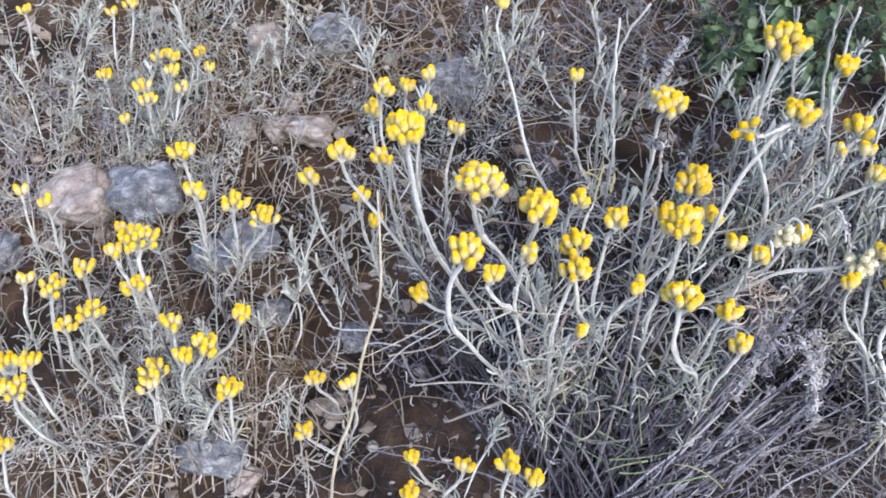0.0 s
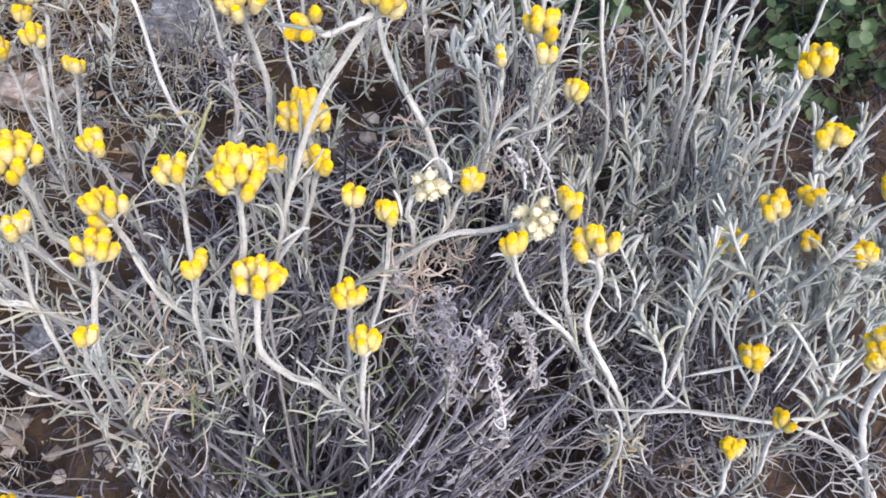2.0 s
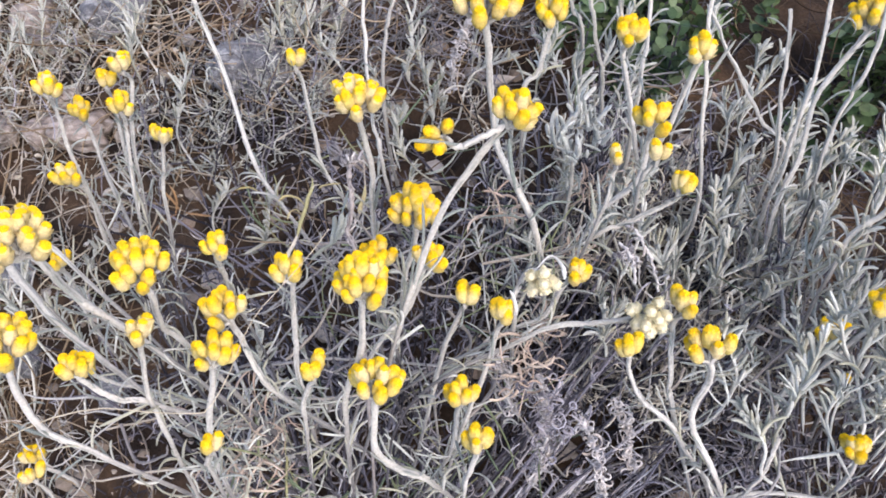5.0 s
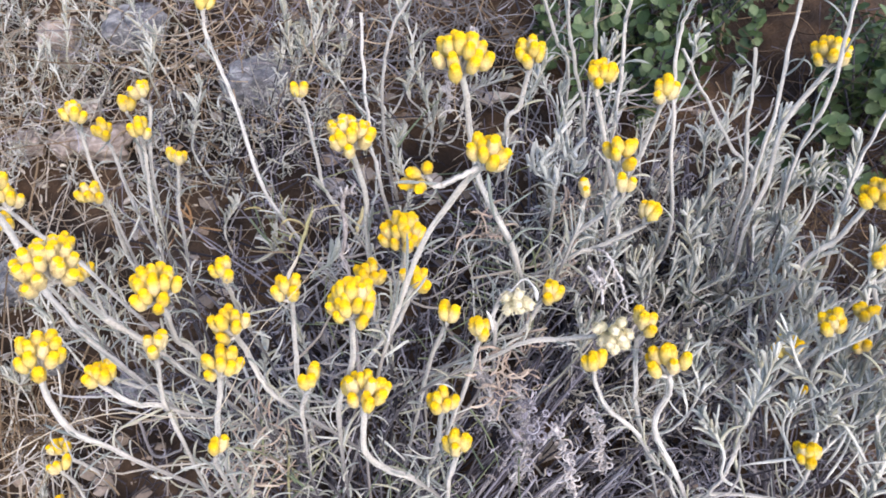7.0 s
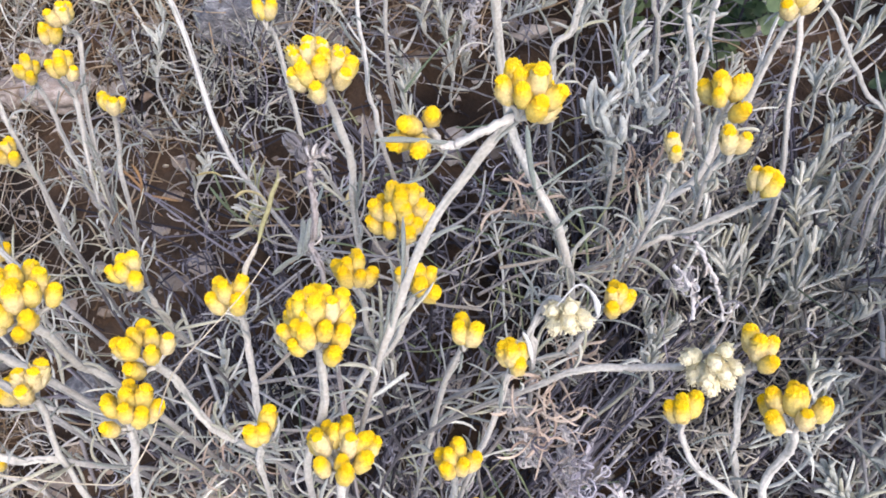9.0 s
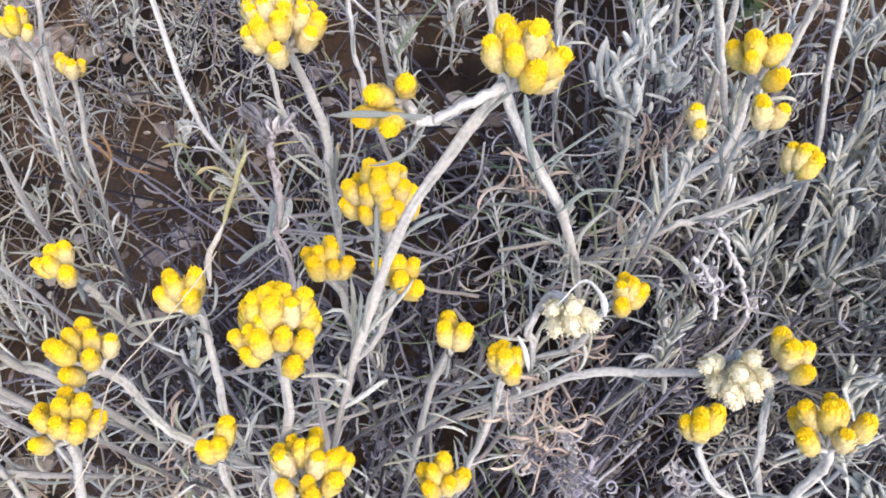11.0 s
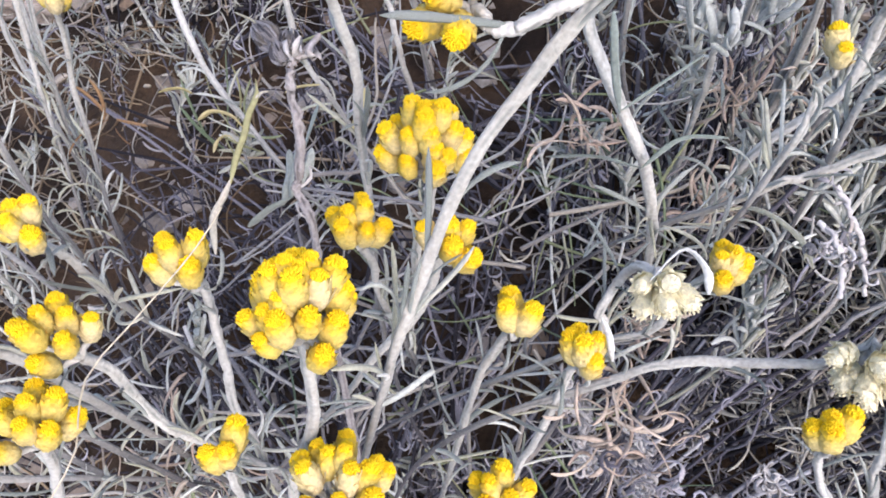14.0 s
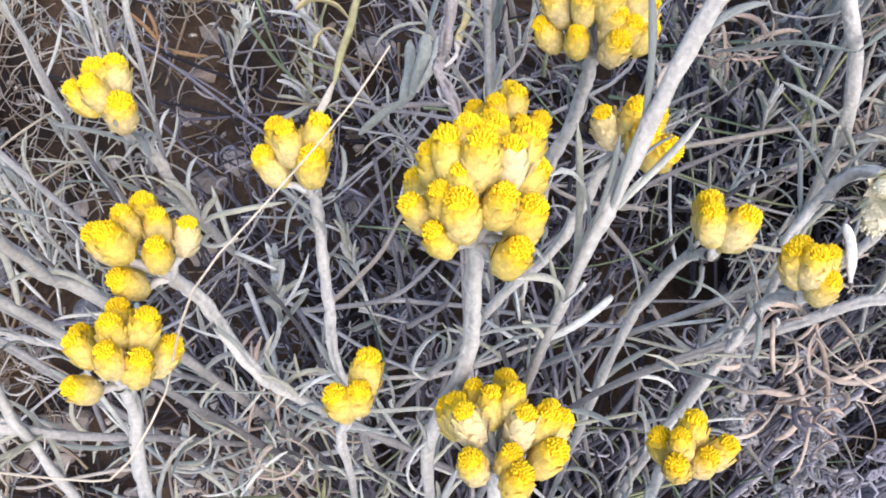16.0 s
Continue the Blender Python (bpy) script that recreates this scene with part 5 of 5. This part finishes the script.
stalk(0.00025, "hair-thin pale straw bent under a flower cluster", (-0.1658, -0.0771, 0.2570), (-0.1482, -0.0738, 0.2666), (-0.1242, -0.0648, 0.2746), (-0.1045, -0.0620, 0.2776), (-0.0887, -0.0637, 0.2770), (-0.0757, -0.0647, 0.2768), (-0.0691, -0.0640, 0.2777), (-0.0627, -0.0545, 0.2827), (-0.0576, -0.0515, 0.2940), (-0.0504, -0.0485, 0.3080), (-0.0411, -0.0416, 0.3149), (-0.0320, -0.0348, 0.3218), (-0.0267, -0.0309, 0.3276))


def tuft(owner, name, middle, count, long, curl, radius, material, label, rise=0.5, wide=0.00058):
    """A small tuft of withered leaves on the plant."""
    start = np.array(middle) + rng.normal(scale=radius, size=(count, 3))
    line = curls(start, rng.normal(size=(count, 3)) + (0, 0, rise), rng.uniform(0.5, 1.2, count) * long, rng.uniform(0.4, 1.0, count) * curl, 10)
    w = wide * taper(10, 0.6, 0.3) * rng.uniform(0.5, 1.2, (count, 1))
    part(name, solid(name, *tubes(line, w, w * 0.32, 5), material), owner, label, "stuff")


tuft(main_plant, "withered_tuft", (0.040, -0.042, 0.256), 44, 0.013, 2.5, 0.0055, TAN, "tan withered leaf tuft", 0.2)
tuft(main_plant, "withered_tuft", (-0.067, -0.051, 0.205), 70, 0.022, 2.2, 0.012, TAN, "tan withered leaf tuft")
tuft(main_plant, "leafy_tuft", (-0.067, -0.049, 0.208), 70, 0.020, 1.6, 0.013, LEAF, "grey-green leaf tuft", 0.9)
tuft(main_plant, "leafy_tuft", (-0.055, -0.060, 0.205), 16, 0.026, 1.0, 0.010, BLADE, "yellow-green leaf tuft", 0.9)
tuft(main_plant, "withered_tuft", (0.047, -0.056, 0.250), 26, 0.018, 13.0, 0.006, DEAD, "coiled grey leaves", -0.3)
tuft(main_plant, "withered_tuft", (0.050, -0.060, 0.232), 30, 0.018, 12.0, 0.007, DEAD, "coiled grey leaves", -0.3)
tuft(main_plant, "withered_tuft", (0.074, -0.021, 0.296), 4, 0.013, 11.0, 0.003, SIDE, "coiled pale leaves", -0.3)
bare_stem(back_plant, (0.066, 0.040, 0.292), (0.070, 0.048, 0.265), (0.074, 0.052, 0.21), (0.08, 0.05, 0.13))
for place in ((0.058, 0.040, 0.291), (0.063, 0.043, 0.297), (0.068, 0.045, 0.301), (0.073, 0.043, 0.298), (0.077, 0.040, 0.291), (0.067, 0.036, 0.288)):
    tuft(back_plant, "silver_tuft", place, 14, 0.011, 0.5, 0.0016, WHITE_LEAF, "bright silver leaf tuft", 2.8, 0.0010)
tuft(back_plant, "yellowed_tuft", (-0.066, 0.060, 0.222), 9, 0.026, 1.0, 0.004, BLADE, "yellowed long leaves", 1.2)
tuft(back_plant, "yellowed_tuft", (-0.115, 0.075, 0.212), 5, 0.020, 1.0, 0.004, RUST, "rust-brown dry leaves", 0.2)
for place in ((0.08, 0.049, 0.255), (0.04, 0.04, 0.252), (0.075, 0.028, 0.233), (0.102, 0.066, 0.251), (0.054, -0.008, 0.228)):
    tuft(back_plant, "withered_tuft", place, 26, 0.013, 1.8, 0.003, TAN, "tan withered leaf tuft", 0.3)
tuft(right_plant, "withered_tuft", (0.119, -0.086, 0.199), 20, 0.013, 1.8, 0.003, BEIGE, "drooping tan withered leaves", -1.0)
tuft(right_plant, "yellowed_tuft", (0.117, -0.086, 0.198), 5, 0.012, 1.0, 0.002, YELLOWED, "yellowed leaves at a stem joint", -0.8)
tuft(right_plant, "withered_tuft", (0.175, -0.080, 0.190), 22, 0.016, 2.0, 0.008, BEIGE, "drooping tan withered leaves", -0.8)
tuft(main_plant, "withered_tuft", (0.106, -0.050, 0.262), 30, 0.012, 1.2, 0.003, LEAF, "small silver leaf tuft")


def scrap(owner, name, label, material, thin, *points):
    """One pale curled leaf caught on the plant."""
    line = curve(points, 12)
    w = thin * taper(12, 0.3, 0.25)[None]
    part(name, solid(name, *tubes(line[None], w, w * 0.3, 6, flat_to=(0.2, 1, 0.3)), material), owner, label)


# A small white moth on a flower head, simplified to one curled strip.
scrap(main_plant, "white_bract", "small white moth", WHITE, 0.0007, (0.0335, -0.040, 0.290), (0.0325, -0.037, 0.2945), (0.031, -0.035, 0.2975))
scrap(main_plant, "white_leaf", "white felted curled leaf", WHITE, 0.0009, (0.040, -0.028, 0.298), (0.046, -0.023, 0.300), (0.050, -0.026, 0.298), (0.051, -0.029, 0.294))


def bud_mesh():
    """A closed dry bud, one unit long: pointed scales in rows over a slim core."""
    r = np.random.default_rng(5)
    core = tubes(np.stack([np.zeros(9), np.zeros(9), np.linspace(0, 0.96, 9)], -1)[None], np.array([[0.10, 0.24, 0.30, 0.31, 0.29, 0.25, 0.18, 0.11, 0.03]]), sides=9, flat_to=(1, 0, 0))
    scales = []
    for row in range(5):
        for j in range(7):
            th, z0, long = (j + 0.5 * row) * 2 * np.pi / 7 + 0.1 * r.normal(), 0.02 + 0.13 * row, 0.40 + 0.06 * r.random()
            t = np.linspace(0, 1, 6)
            z = z0 + long * t
            rad = np.interp(z, [0, 0.12, 0.35, 0.6, 0.85, 1.1], [0.12, 0.26, 0.33, 0.29, 0.17, 0.05]) + 0.02 + 0.03 * t * r.random()
            scales.append(tubes(np.stack([rad * np.cos(th), rad * np.sin(th), z], -1)[None], np.array([[0.06, 0.085, 0.085, 0.07, 0.045, 0.012]]), np.array([[0.03, 0.034, 0.032, 0.028, 0.02, 0.008]]), 5, flat_to=(-math.sin(th), math.cos(th), 0)))
    return solid("dried_bud", *gathered(core, *scales), BUD)


def dry_bud(buds, branch, *points):
    """Dark dried buds over a crumpled papery calyx, on their twisted dry stem."""
    line = curve(points[::-1], 60)
    line = line + rough_walk(line, 0.00022)
    v, q, groove = ridged(line, 0.00078 * (1 + 0.16 * rng.normal(size=60)), twist=2.6)
    side = curve(branch, 8)
    both = gathered((v, q), tubes(side[None], np.linspace(0.0007, 0.00055, 8)[None], sides=6))
    stem = part("dried_stem", with_age_shade(solid("dried_stem", *both, WOOD), np.zeros(len(v)), groove), main_plant, "twisted dried grey-brown stem")
    shape = bud_mesh()
    for k, (foot, tip) in enumerate(buds):
        foot, tip = np.array(foot), np.array(tip)
        part("dried_bud", shape, stem, "dark striped dried bud", at=aimed(foot, unit(tip - foot), math.dist(foot, tip), k))
    count = 11
    start = np.array(points[0]) + rng.normal(size=(count, 3)) * (0.0009, 0.0006, 0.0006)
    bits = curls(start, rng.normal(size=(count, 3)) * (1.2, 0.5, 0.6), rng.uniform(0.0026, 0.0046, count), 2.2, 7)
    wide = 0.0013 * np.array([[0.5, 0.9, 1, 0.8, 1, 0.7, 0.3]]) * rng.uniform(0.6, 1.2, (count, 1))
    part("papery_calyx", solid("papery_calyx", *tubes(bits, wide, wide * 0.2, 4), SHRIVELLED), stem, "pale crumpled papery calyx", "stuff")


dry_bud((((-0.0242, 0.0057, 0.3214), (-0.0285, 0.0099, 0.3227)), ((-0.0216, 0.0036, 0.3216), (-0.0222, 0.0088, 0.3221)), ((-0.0227, 0.0011, 0.3222), (-0.0243, 0.0045, 0.3238))),
        ((-0.0206, 0.0024, 0.3217), (-0.0188, 0.0048, 0.3218), (-0.0170, 0.0075, 0.3221)),
        (-0.0208, 0.0026, 0.3217), (-0.0218, 0.0003, 0.3206), (-0.0228, -0.0017, 0.3172), (-0.0227, -0.0052, 0.3106), (-0.0237, -0.0076, 0.3036), (-0.0239, -0.0092, 0.3004), (-0.0218, -0.0141, 0.2953), (-0.021, -0.024, 0.275), (-0.02, -0.05, 0.20), (-0.02, -0.07, 0.10))


def nodding_stalk(*points):
    """A thin dry stalk that hangs over, with a withered fluffy head at its end."""
    ob = new("nodding_stalk")
    ob.location = points[0]
    ob.location.z = float(ground_height(points[0][0], points[0][1]))
    tagged(ob, "thin dry stalk with a drooping grey seed head", "dry flower", "drooping dry flowers")
    line = curve([tuple(ob.location), *points], 24)
    part("stalk", solid("stalk", *tubes(line[None], np.linspace(0.0006, 0.0004, 24)[None], sides=5), STRAW), ob)
    end, way = line[-1], unit(line[-1] - line[-3])
    start = np.repeat(end[None], 46, 0)
    fluff = curls(start, way + 0.75 * rng.normal(size=(46, 3)), rng.uniform(0.004, 0.008, 46), 0.8, 5)
    w = 0.00032 * np.array([[1, 1, 0.9, 0.7, 0.3]]) * rng.uniform(0.7, 1.3, (46, 1))
    part("seed_head", solid("seed_head", *tubes(fluff, w, sides=3), PALE), ob, "grey withered bristles", "stuff")


nodding_stalk((-0.180, 0.119, 0.142), (-0.184, 0.093, 0.163), (-0.206, 0.077, 0.154), (-0.210, 0.066, 0.134))
nodding_stalk((-0.175, 0.096, 0.136), (-0.188, 0.066, 0.154), (-0.219, 0.058, 0.145), (-0.235, 0.053, 0.135), (-0.235, 0.049, 0.124))
stalk(0.00035, "thin grey-green grass blade across the stones", (-0.276, 0.101, 0.098), (-0.272, 0.099, 0.107), (-0.230, 0.084, 0.131), (-0.192, 0.091, 0.131), (-0.185, 0.093, 0.122), material=BLADE)
dry_grass("dry_grass", 46, (-0.234, 0.020), (0.010, 0.008), 0.002, 0.016, 0.075, 7.0, 0.00045, BROWN, "ball of curled tan straw on the soil")

# leaves on the tall stem's joints
scrap(main_plant, "stem_leaf", "grey-green rolled leaf", DARK_LEAF, 0.0009, (0.0365, 0.0023, 0.3069), (0.0435, 0.0065, 0.3090), (0.0526, 0.0128, 0.3100))
scrap(main_plant, "stem_leaf", "grey-green rolled leaf", DARK_LEAF, 0.0008, (0.0365, 0.0025, 0.3060), (0.0345, 0.0060, 0.3150), (0.0335, 0.0110, 0.3230))
scrap(main_plant, "stem_leaf", "grey-green rolled leaf", DARK_LEAF, 0.0009, (0.0426, -0.0008, 0.2931), (0.0490, 0.0010, 0.3000), (0.0573, -0.0004, 0.3020))
scrap(main_plant, "stem_leaf", "grey-green rolled leaf", DARK_LEAF, 0.0009, (0.0424, -0.0008, 0.2931), (0.0345, 0.0040, 0.2905), (0.0254, 0.0110, 0.2810))

# long yellowed and silver leaves behind the flowers
scrap(back_plant, "yellowed_leaf", "yellow-green withering leaf", YELLOWED, 0.0008, (-0.0384, 0.0266, 0.2900), (-0.0383, 0.0233, 0.2881), (-0.0401, 0.0195, 0.2861), (-0.0411, 0.0156, 0.2839), (-0.0429, 0.0113, 0.2816), (-0.0442, 0.0063, 0.2789))
scrap(back_plant, "yellowed_leaf", "pale yellow curved leaf", YELLOWED, 0.0010, (-0.0411, 0.0170, 0.2847), (-0.0438, 0.0194, 0.2862), (-0.0482, 0.0203, 0.2868), (-0.0513, 0.0185, 0.2859))
scrap(back_plant, "yellowed_leaf", "yellow-green withering leaf", YELLOWED, 0.0005, (-0.0420, 0.0138, 0.2829), (-0.0448, 0.0156, 0.2841), (-0.0470, 0.0145, 0.2835), (-0.0479, 0.0123, 0.2823))
scrap(back_plant, "withered_leaf", "beige leaf base", BEIGE, 0.0009, (-0.0440, 0.0073, 0.2793), (-0.0458, 0.0036, 0.2774), (-0.0485, 0.0000, 0.2740), (-0.050, -0.004, 0.265))
scrap(back_plant, "withered_leaf", "pale withered leaf tip", BEIGE, 0.0005, (-0.0388, 0.0222, 0.2875), (-0.0373, 0.0239, 0.2884), (-0.0355, 0.0242, 0.2885))
scrap(back_plant, "yellowed_leaf", "orange-yellow dry leaf", YELLOWED, 0.0009, (-0.0760, 0.0505, 0.2585), (-0.0729, 0.0512, 0.2590), (-0.0695, 0.0513, 0.2590), (-0.0664, 0.0500, 0.2582))
scrap(back_plant, "yellowed_leaf", "orange-yellow dry leaf", YELLOWED, 0.0008, (-0.0390, 0.0440, 0.2650), (-0.0374, 0.0448, 0.2657), (-0.0337, 0.0455, 0.2660), (-0.0296, 0.0458, 0.2660))
scrap(back_plant, "yellowed_leaf", "yellow hanging dry leaf", YELLOWED, 0.0010, (-0.0196, 0.0519, 0.2576), (-0.0204, 0.0472, 0.2550), (-0.0220, 0.0438, 0.2532), (-0.0226, 0.0410, 0.2516))
scrap(back_plant, "silver_leaf", "broad silver leaf", STEM_LEAF, 0.0012, (-0.0297, 0.0010, 0.2811), (-0.0270, 0.0034, 0.2881), (-0.0263, 0.0061, 0.2919))
scrap(back_plant, "silver_leaf", "broad silver leaf", STEM_LEAF, 0.0011, (-0.0315, -0.0006, 0.2803), (-0.0297, 0.0052, 0.2835), (-0.0295, 0.0088, 0.2877))
scrap(back_plant, "silver_leaf", "broad silver leaf", STEM_LEAF, 0.0011, (-0.0286, -0.0018, 0.2853), (-0.0338, -0.0030, 0.2825), (-0.0386, -0.0051, 0.2791))
scrap(back_plant, "silver_leaf", "grey-green long leaf", DARK_LEAF, 0.0009, (-0.0297, 0.0015, 0.2814), (-0.0265, 0.0145, 0.2851), (-0.0246, 0.0218, 0.2868))
scrap(back_plant, "silver_leaf", "broad silver leaf", STEM_LEAF, 0.0010, (-0.0280, -0.0012, 0.2855), (-0.0250, 0.0034, 0.2880), (-0.0241, 0.0073, 0.2902))
scrap(main_plant, "curled_leaf", "pale curled dry leaf", SHRIVELLED, 0.0005, (-0.0241, -0.0093, 0.3003), (-0.0223, -0.0097, 0.3012), (-0.0206, -0.0081, 0.3021), (-0.0210, -0.0065, 0.3030), (-0.0197, -0.0070, 0.3027), (-0.0187, -0.0081, 0.3032))
scrap(main_plant, "curled_leaf", "pale curled dry leaf", SHRIVELLED, 0.0005, (-0.0219, -0.0104, 0.2974), (-0.0233, -0.0119, 0.2989), (-0.0229, -0.0141, 0.2988), (-0.0210, -0.0150, 0.2982))
